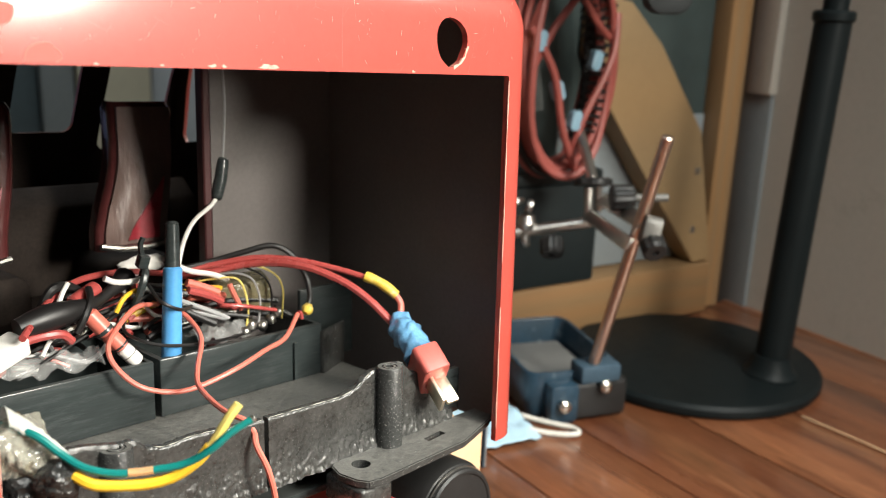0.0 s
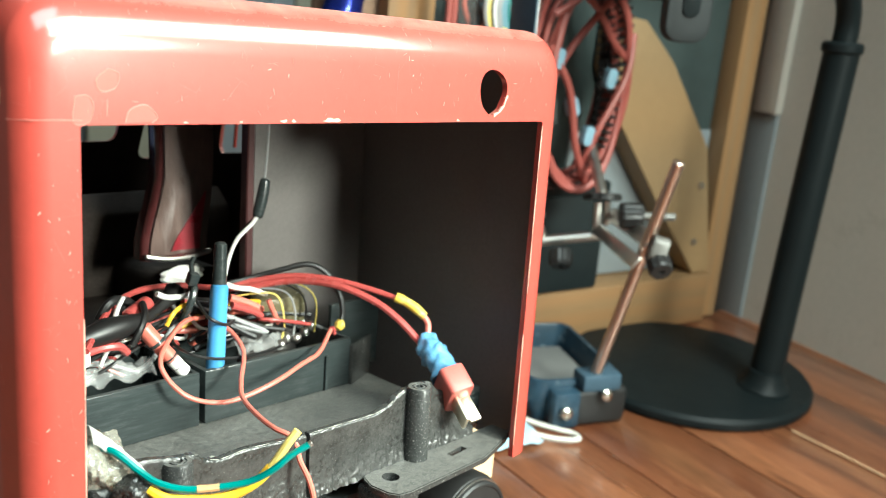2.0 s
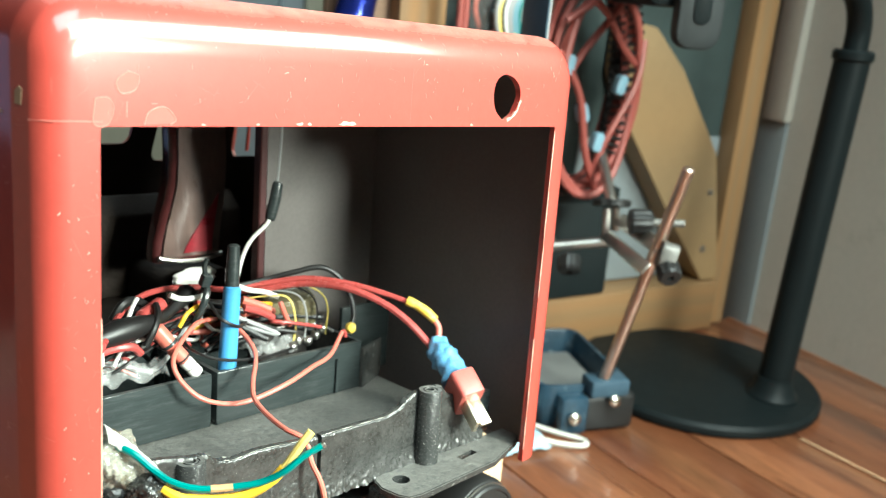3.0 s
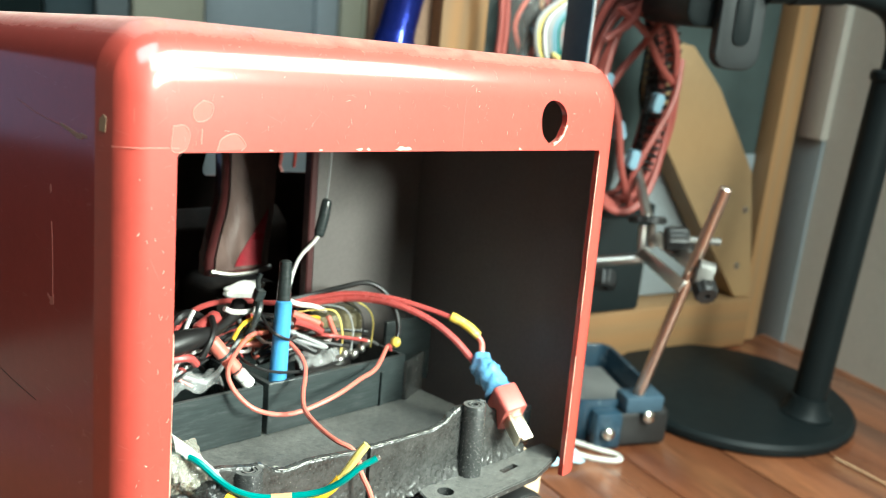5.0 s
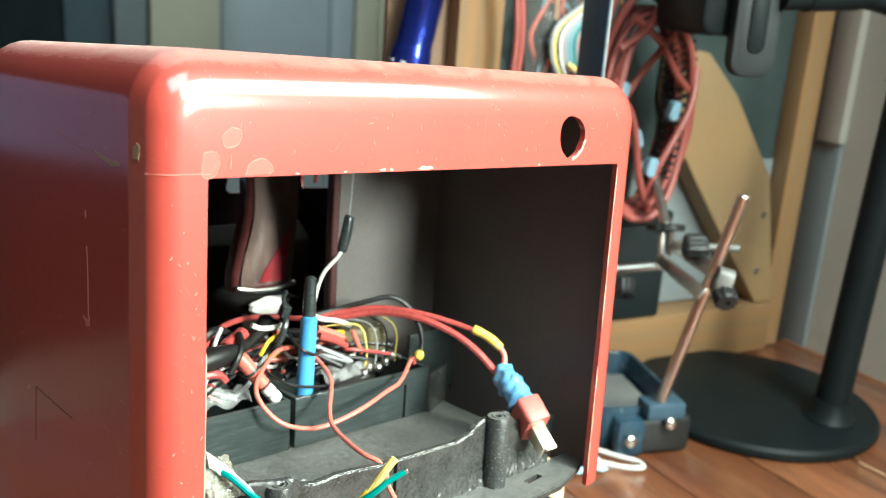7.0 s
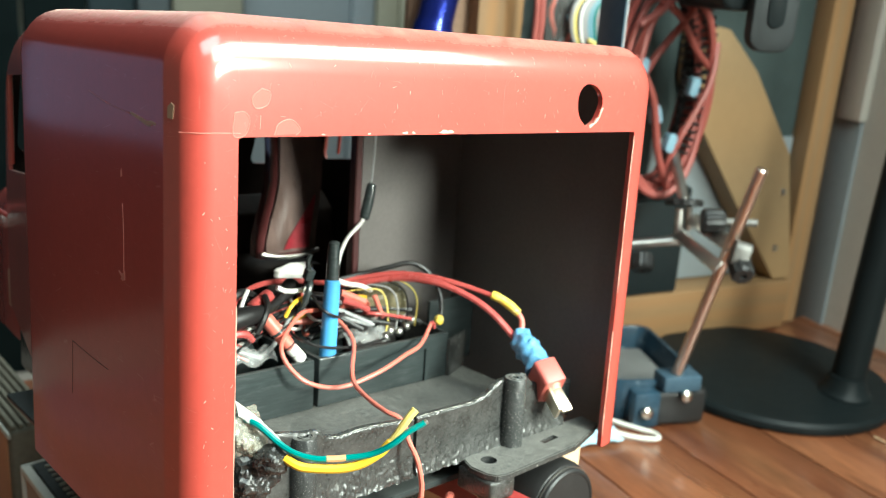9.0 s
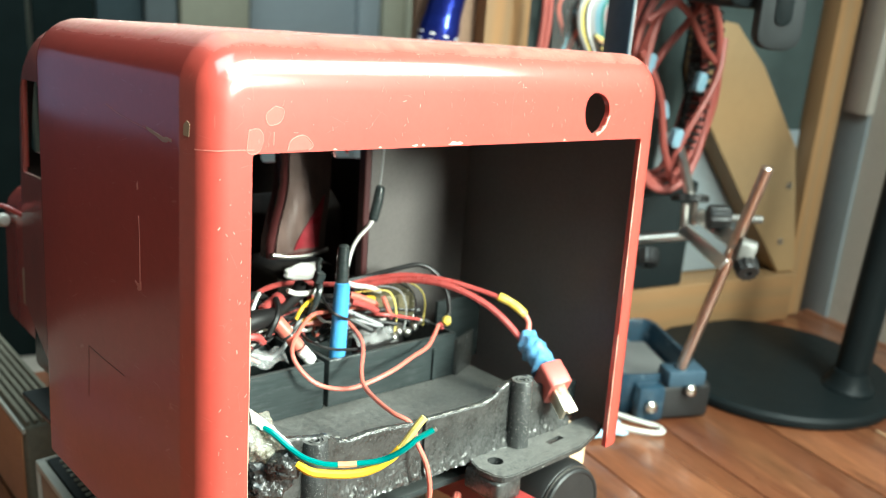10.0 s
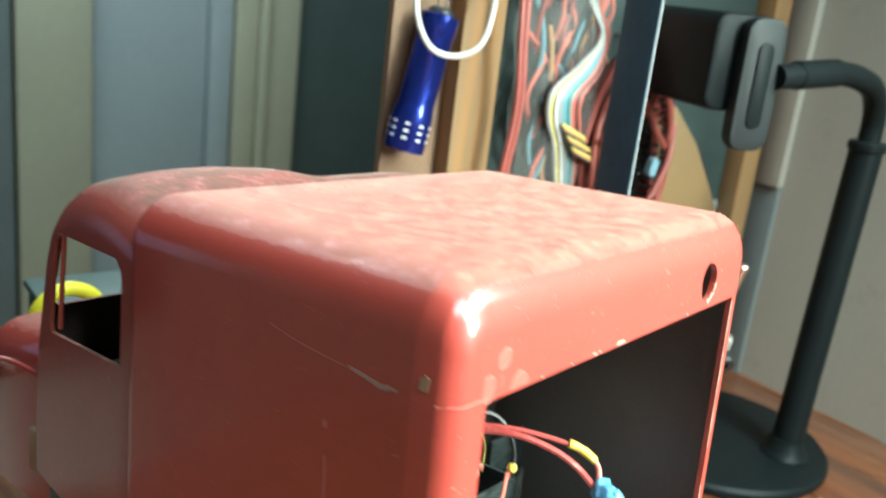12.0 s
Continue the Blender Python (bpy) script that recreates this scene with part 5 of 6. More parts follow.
# ---- on the bench ----
def desk_lamp():
    t = thing("desk_lamp", "black gooseneck bench lamp with a heavy round foot", "desk lamp", Matrix.Translation((0.5226, 0.1164, 0)))
    o = Vector((0.5226, 0.1164, 0))
    part("foot", lathe([(0, 0), (0.0885, 0), (0.0905, 0.002), (0.0905, 0.006), (0.088, 0.0085), (0.060, 0.0105), (0, 0.0115)], 72), M["black_paint"], t, "satin black round foot")
    def at(x, y, z):
        return Vector((x, y, z)) - o
    part("collar", moved(lathe([(0.0185, 0.0), (0.0185, 0.003), (0.0150, 0.007), (0.0126, 0.016), (0, 0.016)], 28), Matrix.Translation(at(0.5300, 0.0600, 0.0085))), M["black_paint"], t)
    part("pole", rod(at(0.5300, 0.0600, 0.010), at(0.5500, 0.0600, 0.2520), 0.0117, n=28), M["black_paint"], t, "satin black tube")
    part("pole_cap", moved(lathe([(0.0120, 0), (0.0134, 0.0015), (0.0134, 0.006), (0.0118, 0.0075), (0, 0.0075)], 28), Matrix.Translation(at(0.5497, 0.0600, 0.2480))), M["black_paint"], t)
    neck = [at(0.5500, 0.0600, 0.250), at(0.5500, 0.0600, 0.268), at(0.5435, 0.0605, 0.283), at(0.5300, 0.0625, 0.294), at(0.5090, 0.0680, 0.3000), at(0.4850, 0.0765, 0.3020), at(0.4470, 0.0885, 0.2990), at(0.4260, 0.0960, 0.2970)]
    part("gooseneck", tube(neck, 0.0080, 16, 8), M["black_paint"], t, "bent black neck")
    part("neck_sleeve", rod(at(0.4880, 0.0765, 0.3022), at(0.4420, 0.0900, 0.2987), 0.0092, n=20), M["black_paint"], t)
    # the head is a deep box with a rounded, slotted end
    d = Vector((0.56, 0.83, 0.0)).normalized()
    face = Vector((0.4200, 0.1065, 0.2905)) - o
    side = Vector((0.83, -0.56, 0)).normalized()
    head = Matrix((side, d, (0, 0, 1))).transposed().to_4x4()
    head.translation = face
    head = head @ pose(0, 0, 0, 0, -1, 0)
    h = part("head", moved(prism(rounded(0.042, 0.060, 0.009), 0.004, 0.080, 0.003), head @ Matrix.Translation((-0.010, 0, 0.012))), M["black_paint"], t, "deep black lamp head")
    part("end_plate", moved(prism(rounded(0.029, 0.082, 0.010), -0.006, 0.0045, 0.002), head), M["rubber"], h, "black rounded end plate")
    part("slot", moved(prism(rounded(0.011, 0.053, 0.0052), -0.0072, -0.0058, 0.0005), head), M["black_paint"], h, "recessed black slot")


desk_lamp()


def knurled(p, q, r, n=40):
    """A ribbed thumb screw or nut from p to q."""
    L = (Vector(q) - Vector(p)).length
    b = bmesh.new()
    rings = []
    for f, z in ((0.0, 0.0), (0.9, 0.0), (1.0, 0.12), (1.0, 0.80), (0.86, 1.0), (0.30, 1.0), (0.26, 0.86), (0.0, 0.86)):
        if f == 0:
            rings.append([b.verts.new((0, 0, z * L))] * n)
        else:
            rings.append([b.verts.new((f * r * (1 - 0.07 * (k // 2 % 2)) * math.cos(2 * math.pi * k / n), f * r * (1 - 0.07 * (k // 2 % 2)) * math.sin(2 * math.pi * k / n), z * L)) for k in range(n)])
    for a, c in zip(rings, rings[1:]):
        for k in range(n):
            quad = []
            for v in (a[k], a[(k + 1) % n], c[(k + 1) % n], c[k]):
                if v not in quad:
                    quad.append(v)
            if len(quad) > 2:
                b.faces.new(quad)
    return moved(b, along(p, q))


def clamp_stand():
    """A soldering aid: a cast tray, a leaning rod and jointed arms with thumb screws."""
    o = Vector((0.413, 0.167, 0))
    t = thing("soldering_stand", "soldering stand with dark blue cast tray, coppery rod and clamps", "soldering stand", Matrix.Translation(o))
    def at(p):
        return Vector(p) - o
    f, s = Vector((0.50, 0.866, 0)).normalized(), Vector((0.866, -0.50, 0)).normalized()
    m = Matrix((s, f, (0, 0, 1))).transposed().to_4x4()
    flat = m @ Matrix(((1, 0, 0, 0), (0, 0, -1, 0), (0, 1, 0, 0), (0, 0, 0, 1)))
    tray = part("tray", moved(prism(rounded(0.064, 0.096, 0.010), 0.0, 0.001), Matrix.Identity(4)), M["tray_blue"], t, "dark blue enamelled cast tray")
    b = bmesh.new()
    loops = []
    for w, h, r, z in ((0.058, 0.090, 0.008, 0.0), (0.062, 0.094, 0.009, 0.003), (0.066, 0.098, 0.010, 0.030), (0.0655, 0.0975, 0.010, 0.0312), (0.061, 0.093, 0.008, 0.0312), (0.060, 0.092, 0.008, 0.030), (0.056, 0.088, 0.008, 0.007)):
        loops.append([b.verts.new(m @ Vector((x, y, z))) for x, y in rounded(w, h, r)])
    for p, q in zip(loops, loops[1:]):
        for k in range(len(p)):
            b.faces.new((p[k], p[(k + 1) % len(p)], q[(k + 1) % len(p)], q[k]))
    b.faces.new(loops[0]), b.faces.new(loops[-1])
    tray.data = mesh_of("tray", b)
    tray.data.materials.append(M["tray_blue"])
    part("sponge", moved(box(-0.026, 0.026, -0.038, 0.040, 0.0072, 0.0165, 0.003), m), M["sponge"], tray, "grey sponge in the tray")
    part("bracket", moved(box(-0.026, 0.014, -0.010, 0.010, 0.0, 0.026, 0.004, 3), Matrix.Translation(at((0.4080, 0.1180, 0))) @ pose(0, 0, 0, 0, 0, -26)), M["knob"], t, "dull black rod bracket")
    part("bracket_cap", moved(box(-0.013, 0.015, -0.0085, 0.0085, 0.0255, 0.0370, 0.002), Matrix.Translation(at((0.3985, 0.1185, 0))) @ pose(0, 0, 0, 0, 0, -26)), M["navy"], t)
    part("bracket_lug", moved(box(-0.010, 0.010, -0.006, 0.008, 0.0, 0.0260, 0.003), Matrix.Translation(at((0.3775, 0.1270, 0))) @ pose(0, 0, 0, 0, 0, -26)), M["tray_blue"], t)
    for p in ((0.3985, 0.1100, 0.0235), (0.3725, 0.1215, 0.0135)):
        a = Vector(p)
        part("screw", moved(lathe([(0, 0), (0.0038, 0), (0.0044, 0.0012), (0.0040, 0.0034), (0.0022, 0.0046), (0, 0.0049)], 18), along(at(a), at(a + Vector((-0.45, -0.88, 0.10))))), M["brass"], t, "bright round screw head")
    part("rod", rod(at((0.3962, 0.1190, 0.030)), at((0.3892, 0.0783, 0.1855)), 0.0036, n=20), M["copper"], t, "coppery leaning rod")
    # two plates pinch the rod at one end and the upright at the other
    def plate(p, q, wide):
        p, q = at(p), at(q)
        z = (q - p).normalized()
        x = z.cross(Vector((0.62, -0.2, 0.75))).normalized()
        k = Matrix((x, z.cross(x), z)).transposed().to_4x4()
        k.translation = p
        part("clamp_plate", moved(box(-0.0011, 0.0011, -wide, wide, -0.004, (q - p).length + 0.004, 0.0010), k), M["steel"], t, "nickel-plated clamp plate")
    plate((0.3763, 0.0899, 0.1243), (0.4284, 0.1517, 0.1203), 0.0042)
    plate((0.3920, 0.0915, 0.1345), (0.4411, 0.1503, 0.1300), 0.0050)
    part("rod_collar", moved(prism(rounded(0.018, 0.016, 0.005), -0.005, 0.005, 0.001), Matrix.Translation(at((0.3895, 0.0835, 0.1312))) @ pose(0, 0, 0, 12, 15, 40)), M["dull_steel"], t, "nickel-plated rod collar")
    part("thumb_screw", knurled(at((0.3872, 0.0815, 0.1262)), at((0.3810, 0.0738, 0.1212)), 0.0072), M["knob"], t, "black thumb screw", True, 20)
    part("thumb_screw", knurled(at((0.4085, 0.1240, 0.1400)), at((0.4185, 0.1140, 0.1410)), 0.0082), M["knob"], t, "black thumb screw", True, 20)
    part("cross_pin", rod(at((0.4085, 0.1240, 0.1400)), at((0.4330, 0.0985, 0.1415)), 0.0026), M["dull_steel"], t)
    part("knurled_nut", knurled(at((0.4412, 0.1597, 0.1375)), at((0.4420, 0.1607, 0.1425)), 0.0135), M["knob"], t, "flat black knurled nut", True, 20)
    part("upright", rod(at((0.4343, 0.1562, 0.1130)), at((0.4372, 0.1600, 0.1370)), 0.0032), M["steel"], t)
    part("upright", rod(at((0.4470, 0.1570, 0.1200)), at((0.4450, 0.1580, 0.1380)), 0.0026), M["steel"], t)
    part("swivel_rod", rod(at((0.4420, 0.1605, 0.1410)), at((0.4640, 0.1890, 0.1680)), 0.0036), M["steel"], t, "nickel-plated swivelling rod")
    part("cross_rod", rod(at((0.4365, 0.1545, 0.1145)), at((0.3930, 0.1990, 0.1035)), 0.0036), M["steel"], t, "nickel-plated cross rod")
    part("thumb_screw", knurled(at((0.4075, 0.1650, 0.1055)), at((0.4020, 0.1600, 0.0965)), 0.0080), M["knob"], t, "black thumb screw", True, 20)
    part("ball_joint", moved(lathe([(0, -0.007), (0.005, -0.0052), (0.007, 0), (0.005, 0.0052), (0, 0.007)], 18), Matrix.Translation(at((0.4065, 0.1862, 0.1125)))), M["steel"], t)
    for p, r in (((0.4085, 0.1860, 0.1225), (20, 25, 40)), ((0.4045, 0.1845, 0.1035), (-20, -25, 40)), ((0.4010, 0.1910, 0.1260), (60, 10, 20))):
        part("wing_nut", moved(prism(rounded(0.016, 0.009, 0.004), -0.002, 0.002, 0.001), Matrix.Translation(at(p)) @ pose(0, 0, 0, *r)), M["steel"], t, "nickel-plated wing nut")


clamp_stand()


def face_mask():
    t = thing("face_mask", "pale blue fleece mask with a white ear loop, under the stand", "face mask", Matrix.Translation((0.36, 0.13, 0)))
    b = bmesh.new()
    bmesh.ops.create_grid(b, x_segments=30, y_segments=20, size=0.5)
    for v in b.verts:
        fold = 0.0016 * abs(math.sin(v.co.y * 14))
        v.co = Vector((v.co.x * 0.042, v.co.y * 0.075, 0.0012 + fold + 0.012 * max(0.0, v.co.x + 0.1) * (0.5 + v.co.y) + 0.002 * noise.noise(v.co * 6)))
    ob = part("mask_cloth", moved(b, pose(-0.020, 0.030, 0.0006, 0, 0, -20)), M["mask_blue"], t)
    s = ob.modifiers.new("thickness", "SOLIDIFY")
    s.thickness = 0.0008
    part("ear_loop", tube([(-0.012, -0.002, 0.0035), (-0.004, -0.012, 0.002), (0.004, -0.021, 0.0018), (0.010, -0.023, 0.0018), (0.0125, -0.017, 0.0018), (0.009, -0.008, 0.0018), (0.004, 0.004, 0.0022), (0.000, 0.014, 0.003)], 0.0017, 8, 6), M["cord"], t, "white elastic ear loop")


face_mask()


def navy_strip():
    t = thing("steel_rule", "dark navy flat strip with a pale edge standing on the bench", "metal strip", Matrix.Translation((0.303, 0.133, 0)))
    b = moved(box(-0.0140, 0.0140, -0.0009, 0.0009, 0.0, 0.46, 0.0003), pose(0, 0, 0, 0, 0, 67))
    part("blade", b, M["navy"], t)
    part("edge", moved(box(-0.0142, -0.0139, -0.0008, 0.0000, 0.0005, 0.46, 0.0001), pose(0, 0, 0, 0, 0, 67)), M["wire_grey"], t, "bright worn edge")


navy_strip()


# ---- on the bench wall ----
def torch():
    t = thing("pocket_torch", "blue anodised pocket torch hanging from a white cord", "torch", WALL @ Matrix.Translation((0.002, 0, 0)))
    p, q = Vector((-0.3820, -0.0138, 0.3100)), Vector((-0.3997, -0.0131, 0.2223))
    body = moved(lathe([(0, 0), (0.0095, 0), (0.0115, 0.0015), (0.0118, 0.012), (0.0112, 0.0135), (0.0110, 0.062), (0.0113, 0.066), (0.0121, 0.070), (0.0122, 0.074), (0.0122, 0.0955), (0.0116, 0.0970), (0.0102, 0.0970), (0.0098, 0.0950), (0, 0.0950)], 36), along(p, q) @ Matrix.Diagonal((1.1, 1.1, 0.925, 1)))
    b = part("torch_body", body, M["torch_blue"], t, "glossy blue anodised tube")
    for k in range(9):
        a = 2 * math.pi * k / 9
        for z in (0.0775, 0.0825, 0.0875):
            part("slot", moved(box(-0.0017, 0.0017, -0.0004, 0.0004, -0.0007, 0.0007), along(p, q) @ pose(0.0133 * math.cos(a), 0.0133 * math.sin(a), z * 0.925, 0, 0, math.degrees(a) + 90)), M["wire_white"], b, "bright milled slot")
    part("tail_cap", moved(lathe([(0, -0.004), (0.006, -0.004), (0.0085, -0.002), (0.009, 0.001), (0, 0.001)], 24), along(p, q)), M["black_smooth"], t)
    part("lanyard", tube([(-0.391, -0.026, 0.345), (-0.414, -0.036, 0.335), (-0.4195, -0.041, 0.312), (-0.409, -0.043, 0.292), (-0.389, -0.043, 0.287), (-0.369, -0.041, 0.294), (-0.358, -0.036, 0.314), (-0.354, -0.030, 0.345), (-0.360, -0.018, 0.385)], 0.0019, 10, 7), M["cord"], t, "off-white cord loop")
    part("split_ring", tube([(-0.3815 + 0.004 * math.cos(a), -0.014, 0.3165 + 0.004 * math.sin(a)) for a in (k * math.pi / 6 for k in range(13))], 0.0006, 6, 3), M["steel"], t)
    part("lanyard_end", tube([(-0.3817, -0.014, 0.3195), (-0.385, -0.019, 0.335), (-0.378, -0.020, 0.362), (-0.362, -0.016, 0.386)], 0.0012, 8, 5), M["cord"], t)
    part("nail", rod((-0.360, 0.003, 0.383), (-0.360, -0.024, 0.386), 0.0014), M["steel"], t)


torch()


def cable_coil():
    t = thing("cable_coil", "coil of red cable with pale blue ties hung on the wall", "cable coil", WALL)
    rnd = random.Random(5)
    c = Vector((-0.2250, -0.045, 0.218))
    # the loops bunch at the bottom, where they hang
    for k in range(10):
        rx, rz = rnd.uniform(0.030, 0.0405), rnd.uniform(0.068, 0.0830)
        tilt, dx, dy = rnd.uniform(-0.06, 0.06), rnd.uniform(-0.002, 0.003), rnd.uniform(-0.014, 0.010)
        dz = rz - 0.0790 + rnd.uniform(-0.004, 0.006)
        pts = []
        for j in range(17):
            a = 2 * math.pi * j / 16 + k
            x, z = rx * math.cos(a), rz * math.sin(a)
            pts.append(c + Vector((x * math.cos(tilt) + z * math.sin(tilt) + dx, dy + 0.003 * math.sin(3 * a + k), z * math.cos(tilt) - x * math.sin(tilt) + dz)))
        part("cable", tube(pts, 0.0027, 8, 4), M["wire_black"] if k in (3, 8) else M["cable_red"], t)
    for x0, z0, x1, z1 in ((-0.034, 0.040, 0.012, 0.086), (-0.026, 0.062, 0.036, 0.010), (0.018, 0.078, -0.030, -0.004), (-0.036, 0.020, 0.010, -0.076), (0.036, 0.030, 0.004, -0.070)):
        pts = [c + Vector((x0, -0.014, z0)), c + Vector((0.7 * x0 + 0.3 * x1 + 0.004, -0.018, 0.7 * z0 + 0.3 * z1)), c + Vector((0.3 * x0 + 0.7 * x1 - 0.003, -0.017, 0.3 * z0 + 0.7 * z1)), c + Vector((x1, -0.012, z1))]
        part("cable", tube(pts, 0.0026, 8, 6), M["cable_red"], t)
    for x, z in ((-0.2541, 0.2294), (-0.2066, 0.2167), (-0.2370, 0.1969), (-0.2206, 0.1762)):
        b = moved(prism(rounded(0.008, 0.014, 0.003), -0.0035, 0.0035, 0.001), pose(x, -0.060, z, 0, rnd.uniform(-20, 20), 0))
        part("cable_tie", b, M["tie_blue"], t, "pale blue cable clip")
    # black spiral wrap down one side of the loops
    for j in range(22):
        a = -0.75 + 1.75 * j / 21
        m = along(c + Vector((0.0305 * math.cos(a), -0.004, 0.078 * math.sin(a))), c + Vector((0.0305 * math.cos(a + 0.1), -0.003, 0.078 * math.sin(a + 0.1))))
        ring = [m @ Vector((0.0080 * math.cos(g), 0.0120 * math.sin(g), 0.0006 * g)) for g in (0, 0.8, 1.6, 2.4, 3.1, 3.9, 4.7, 5.5, 6.2)]
        part("spiral_turn", tube(ring, 0.0012, 6, 3), M["wire_black"], t)
    part("hook", rod((-0.204, 0.003, 0.306), (-0.204, -0.058, 0.312), 0.002), M["steel"], t)


cable_coil()


def wire_bag():
    t = thing("bag_of_wires", "clear plastic bag of coloured hook-up wires hung on the wall", "plastic bag", WALL)
    def sheet(y, bulge, k):
        b = bmesh.new()
        bmesh.ops.create_grid(b, x_segments=20, y_segments=36, size=0.5)
        for v in b.verts:
            u_, w_ = v.co.x, v.co.y
            n = noise.noise(Vector((u_ * 4, w_ * 7, k)))
            v.co = Vector((-0.279 + u_ * (0.082 - 0.010 * w_) + 0.016 * w_ * -1, y - bulge * (1 - 4 * u_ * u_) * (1 - (2 * w_) ** 4) + 0.004 * n, 0.29 + w_ * 0.22))
        ob = part("bag_side", b, M["bag"], t, "crinkled clear polythene")
        return ob
    sheet(-0.020, -0.006, 1.0)
    sheet(-0.032, 0.014, 4.0)
    rnd = random.Random(3)
    kinds = ("wire_grey", "wire_pale", "wire_black", "wire_white", "wire_grey", "wire_grey", "wire_blue", "wire_blue", "wire_green", "wire_grey", "wire_pink", "cable_red", "wire_black", "wire_pink")
    for k, kind in enumerate(kinds):
        o = k / 13
        w = rnd.uniform(-0.001, 0.001)
        pts = [(-0.292 + 0.008 * o, -0.034, 0.385), (-0.280 + 0.008 * o, -0.040, 0.335), (-0.266 + 0.006 * o, -0.046 + 0.004 * o, 0.308), (-0.282 + 0.019 * o + w, -0.047, 0.287 - 0.002 * o), (-0.304 + 0.026 * o, -0.047, 0.270 - 0.006 * o + w), (-0.305 + 0.031 * o, -0.046, 0.251 - 0.008 * o), (-0.292 + 0.028 * o, -0.042, 0.230 - 0.006 * o), (-0.281 + 0.022 * o, -0.038, 0.200)]
        part("wire", tube(pts, 0.0018, 7, 6), M[kind], t)
    for k in range(60):
        x, z = rnd.uniform(-0.312, -0.250), rnd.uniform(0.19, 0.36)
        kind = rnd.choice(("cable_red", "wire_pink", "wire_black", "wire_black", "wire_pink", "wire_tan", "wire_blue"))
        pts = [(x, -0.028, z), (x + rnd.uniform(-0.012, 0.012), -0.033, z + 0.02), (x + rnd.uniform(-0.012, 0.012), -0.032, z + 0.045), (x + rnd.uniform(-0.012, 0.012), -0.028, z + 0.06)]
        part("wire", tube(pts, 0.0018, 7, 5), M[kind], t)
    for k in range(2):
        part("wire", tube([(-0.338 + 0.005 * k, -0.040, 0.350), (-0.335 + 0.004 * k, -0.042, 0.300), (-0.331 + 0.004 * k, -0.042, 0.255), (-0.334 + 0.004 * k, -0.038, 0.200)], 0.0022, 7, 6), M["cable_red"], t)
    for k in range(9):
        part("wire", tube([(-0.294 + 0.002 * k, -0.050, 0.246 - 0.0026 * k), (-0.283 + 0.002 * k, -0.052, 0.241 - 0.0026 * k), (-0.270 + 0.002 * k, -0.049, 0.236 - 0.0026 * k)], 0.0014, 7, 5), M[("wire_pale", "wire_tan", "wire_black")[k % 3]], t)
    part("nail", rod((-0.262, 0.003, 0.397), (-0.262, -0.050, 0.399), 0.0016), M["steel"], t)


wire_bag()


def dark_case():
    t = thing("black_case", "black plastic case standing on the timber behind the stand", "case", WALL)
    part("body", box(-0.320, -0.166, -0.030, -0.0052, 0.0455, 0.124, 0.003), M["dark_case"], t)
    part("lid", box(-0.321, -0.165, -0.031, -0.0050, 0.1245, 0.134, 0.002), M["dark_case"], t)


dark_case()


# ---- beside the truck ----
def ribbed_board():
    t = thing("ribbed_board", "grooved brown wooden board with an orange side standing beside the truck", "board", Matrix.Translation((0.023, 0.300, 0)))
    part("body", box(-0.0105, 0.0115, -0.066, 0.060, 0.0, 0.0575, 0.0020, 3), M["ribbed"], t)
    for k in range(6):
        x = -0.0100 + 0.0036 * k
        part("rib", box(x, x + 0.0026, -0.0645, 0.0585, 0.0572, 0.0600, 0.0006, 1), M["ribbed"], t)
    part("side_face", box(-0.0113, -0.0106, -0.060, 0.058, 0.004, 0.0520, 0.0003, 1), M["orange"], t, "worn orange-brown side")
    part("edge_strip", box(-0.0118, -0.0104, -0.065, 0.059, 0.0535, 0.0565, 0.0004, 1), M["dial"], t, "pale worn edge")


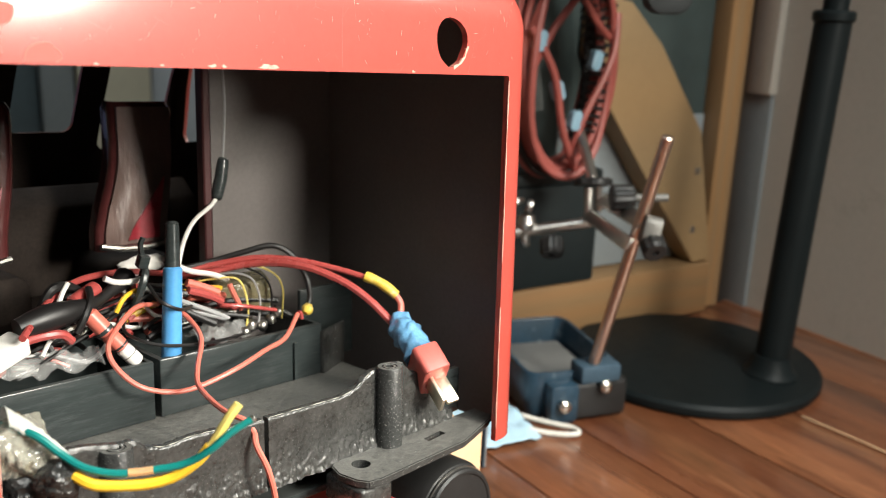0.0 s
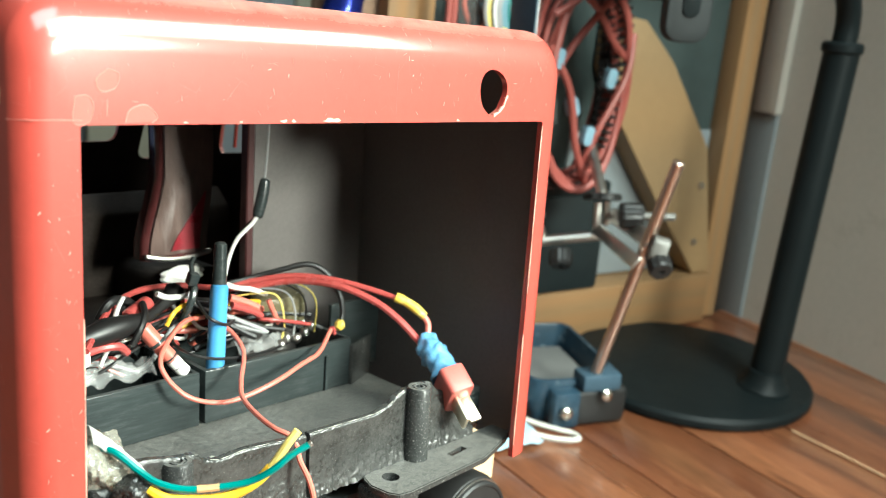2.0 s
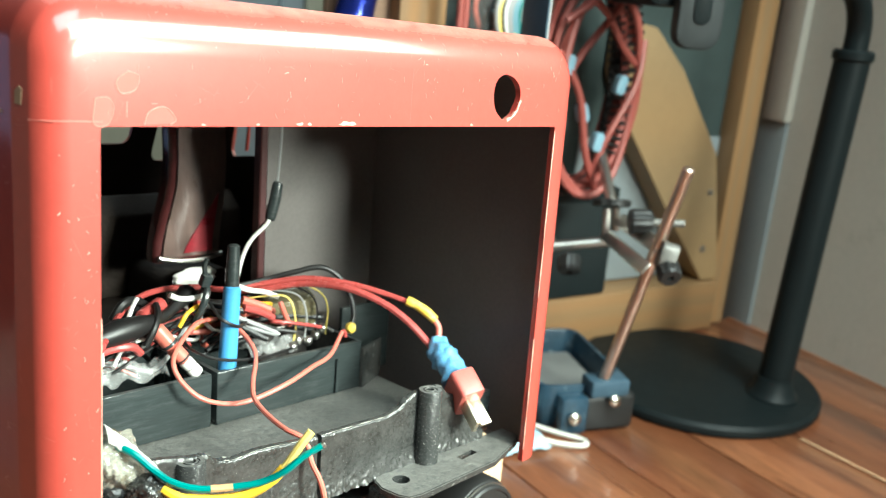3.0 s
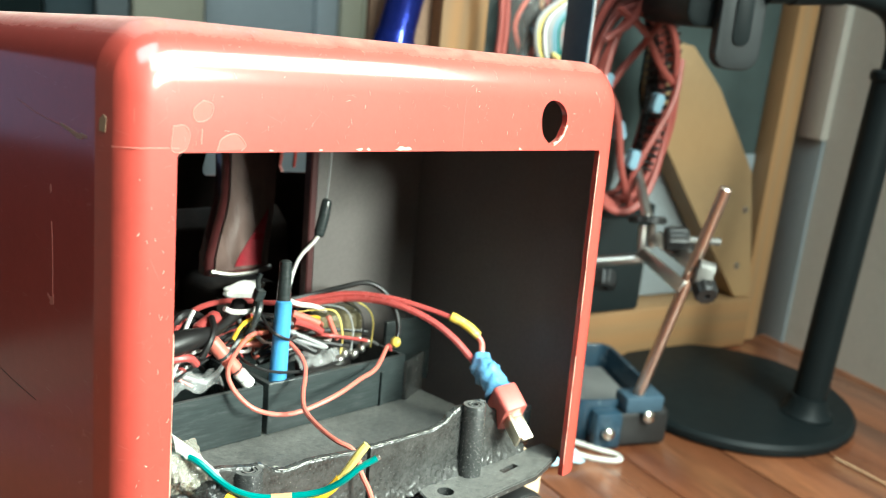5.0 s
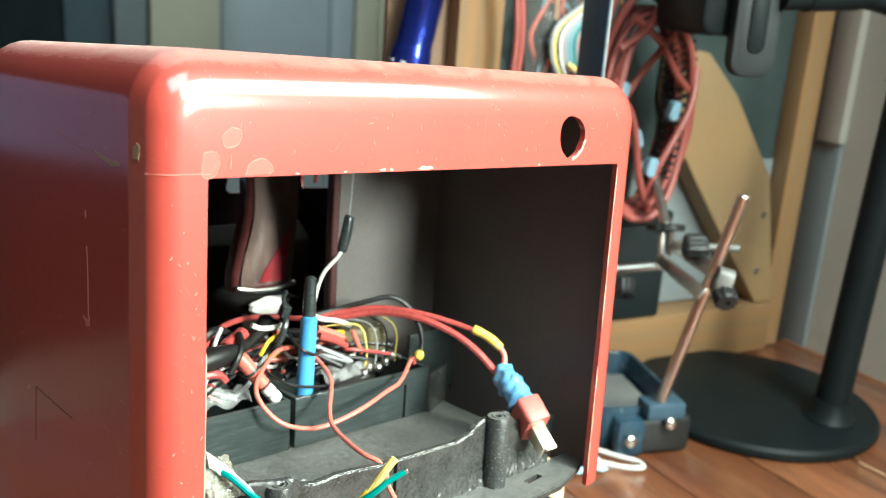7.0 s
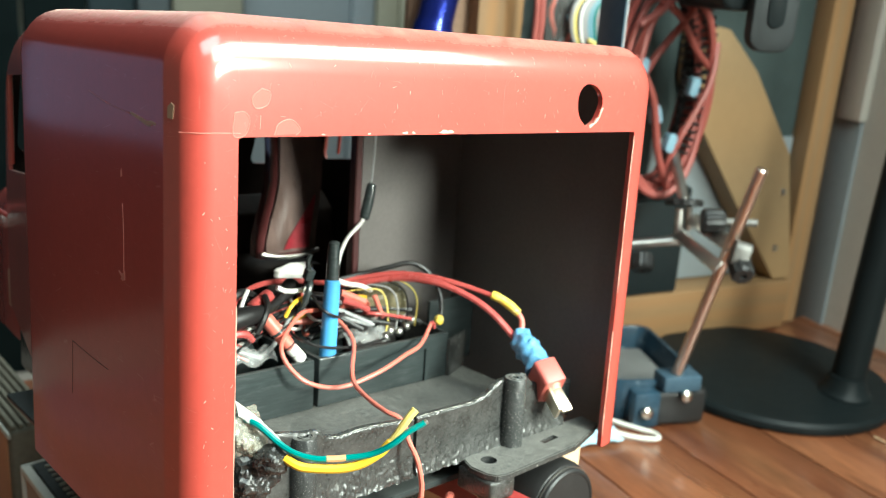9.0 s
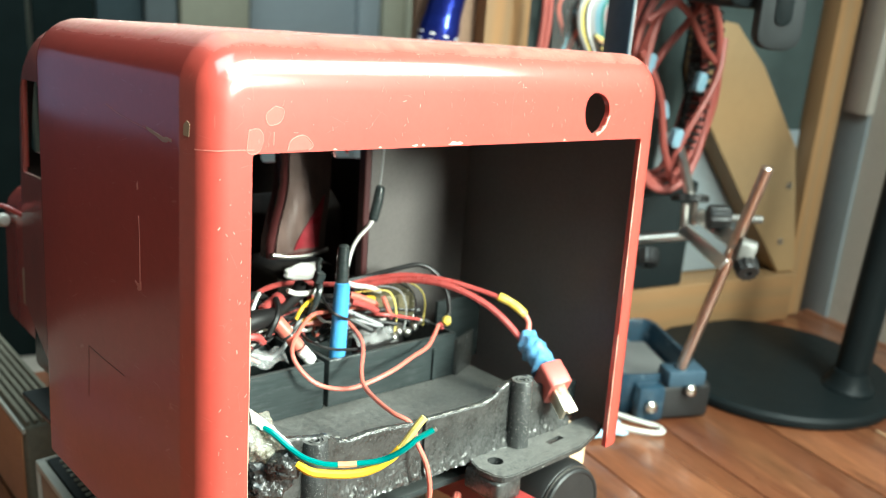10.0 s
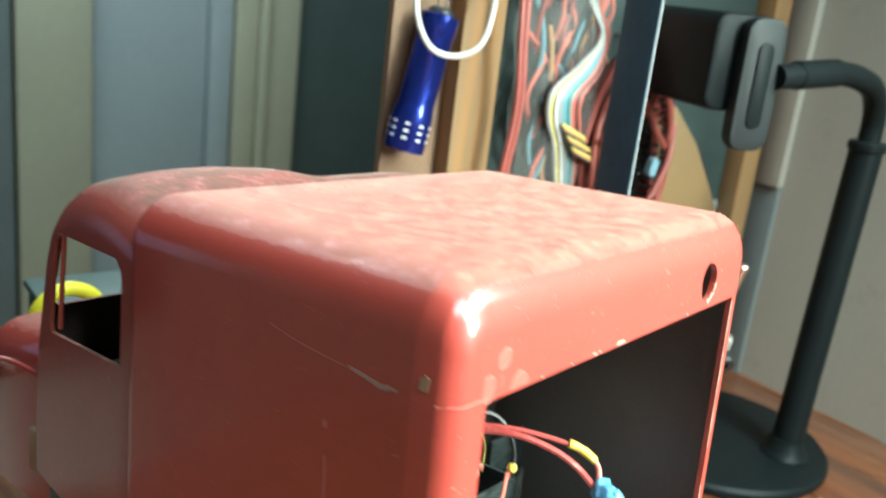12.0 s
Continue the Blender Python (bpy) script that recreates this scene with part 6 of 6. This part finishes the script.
def perforated_strip():
    t = thing("terminal_strip", "wooden strip with black two-row pin strip beside the truck", "terminal strip", Matrix.Translation((0.0185, 0.100, 0)))
    part("wood_base", box(-0.0115, 0.0125, -0.100, 0.0965, 0.0, 0.0560, 0.001), M["tan"], t, "reddish wooden base")
    part("strip", box(-0.0086, 0.0120, -0.099, 0.0955, 0.0562, 0.0605, 0.0006), M["black_smooth"], t, "black pin strip")
    part("cover", box(-0.0128, -0.0090, -0.100, 0.0965, 0.0562, 0.0600, 0.0006), M["dial"], t, "pale worn edge")
    part("end_trim", box(-0.0128, 0.0125, 0.0967, 0.0985, 0.0, 0.0600, 0.0006), M["dial"], t, "pale worn end")
    pin = None
    for k in range(42):
        for x in (-0.0035, 0.0065):
            if pin is None:
                pin = part("pin", box(-0.0014, 0.0014, -0.0010, 0.0010, 0.0, 0.0010, 0.0003, 1), M["dial"], t)
                pin.location = (x, -0.095, 0.0604)
            else:
                o = pin.copy()
                scene.collection.objects.link(o)
                o.location = (x, -0.095 + 0.0045 * k, 0.0604)


ribbed_board()
perforated_strip()


def clutter_ahead():
    """What shows past and through the cab windows."""
    t = thing("yellow_cable", "bright yellow cable bent in an arch beyond the truck", "cable", Matrix.Translation((0.09, 0.33, 0)))
    part("cable", tube([(-0.006, 0.010, 0.1160), (-0.0135, 0.004, 0.1380), (-0.010, 0.001, 0.1485), (0.002, 0.0, 0.1535), (0.016, -0.001, 0.147), (0.022, 0.004, 0.134), (0.021, 0.012, 0.1160)], 0.0040, 10, 8), M["bright_yellow"], t)
    t = thing("green_box", "dark green box beyond the truck", "box", Matrix.Translation((0.160, 0.380, 0)))
    part("body", moved(box(-0.050, 0.055, -0.035, 0.035, 0.0, 0.118, 0.004), pose(0, 0, 0, 0, 0, -16)), M["dark_green"], t)
    part("lid", moved(box(-0.052, 0.057, -0.037, 0.037, 0.1182, 0.1240, 0.002), pose(0, 0, 0, 0, 0, -16)), M["dark_green"], t)
    t = thing("card_box", "tan cardboard box beside the truck's nose", "box", Matrix.Translation((0.118, 0.280, 0)))
    part("body", moved(box(-0.03, 0.03, -0.022, 0.022, 0.0, 0.112, 0.002), pose(0, 0, 0, 0, 0, 10)), M["tan"], t)
    part("flap", moved(box(-0.03, 0.03, -0.001, 0.022, 0.1122, 0.114, 0.0006), pose(0, 0, 0, 0, 0, 10)), M["tan"], t)


clutter_ahead()
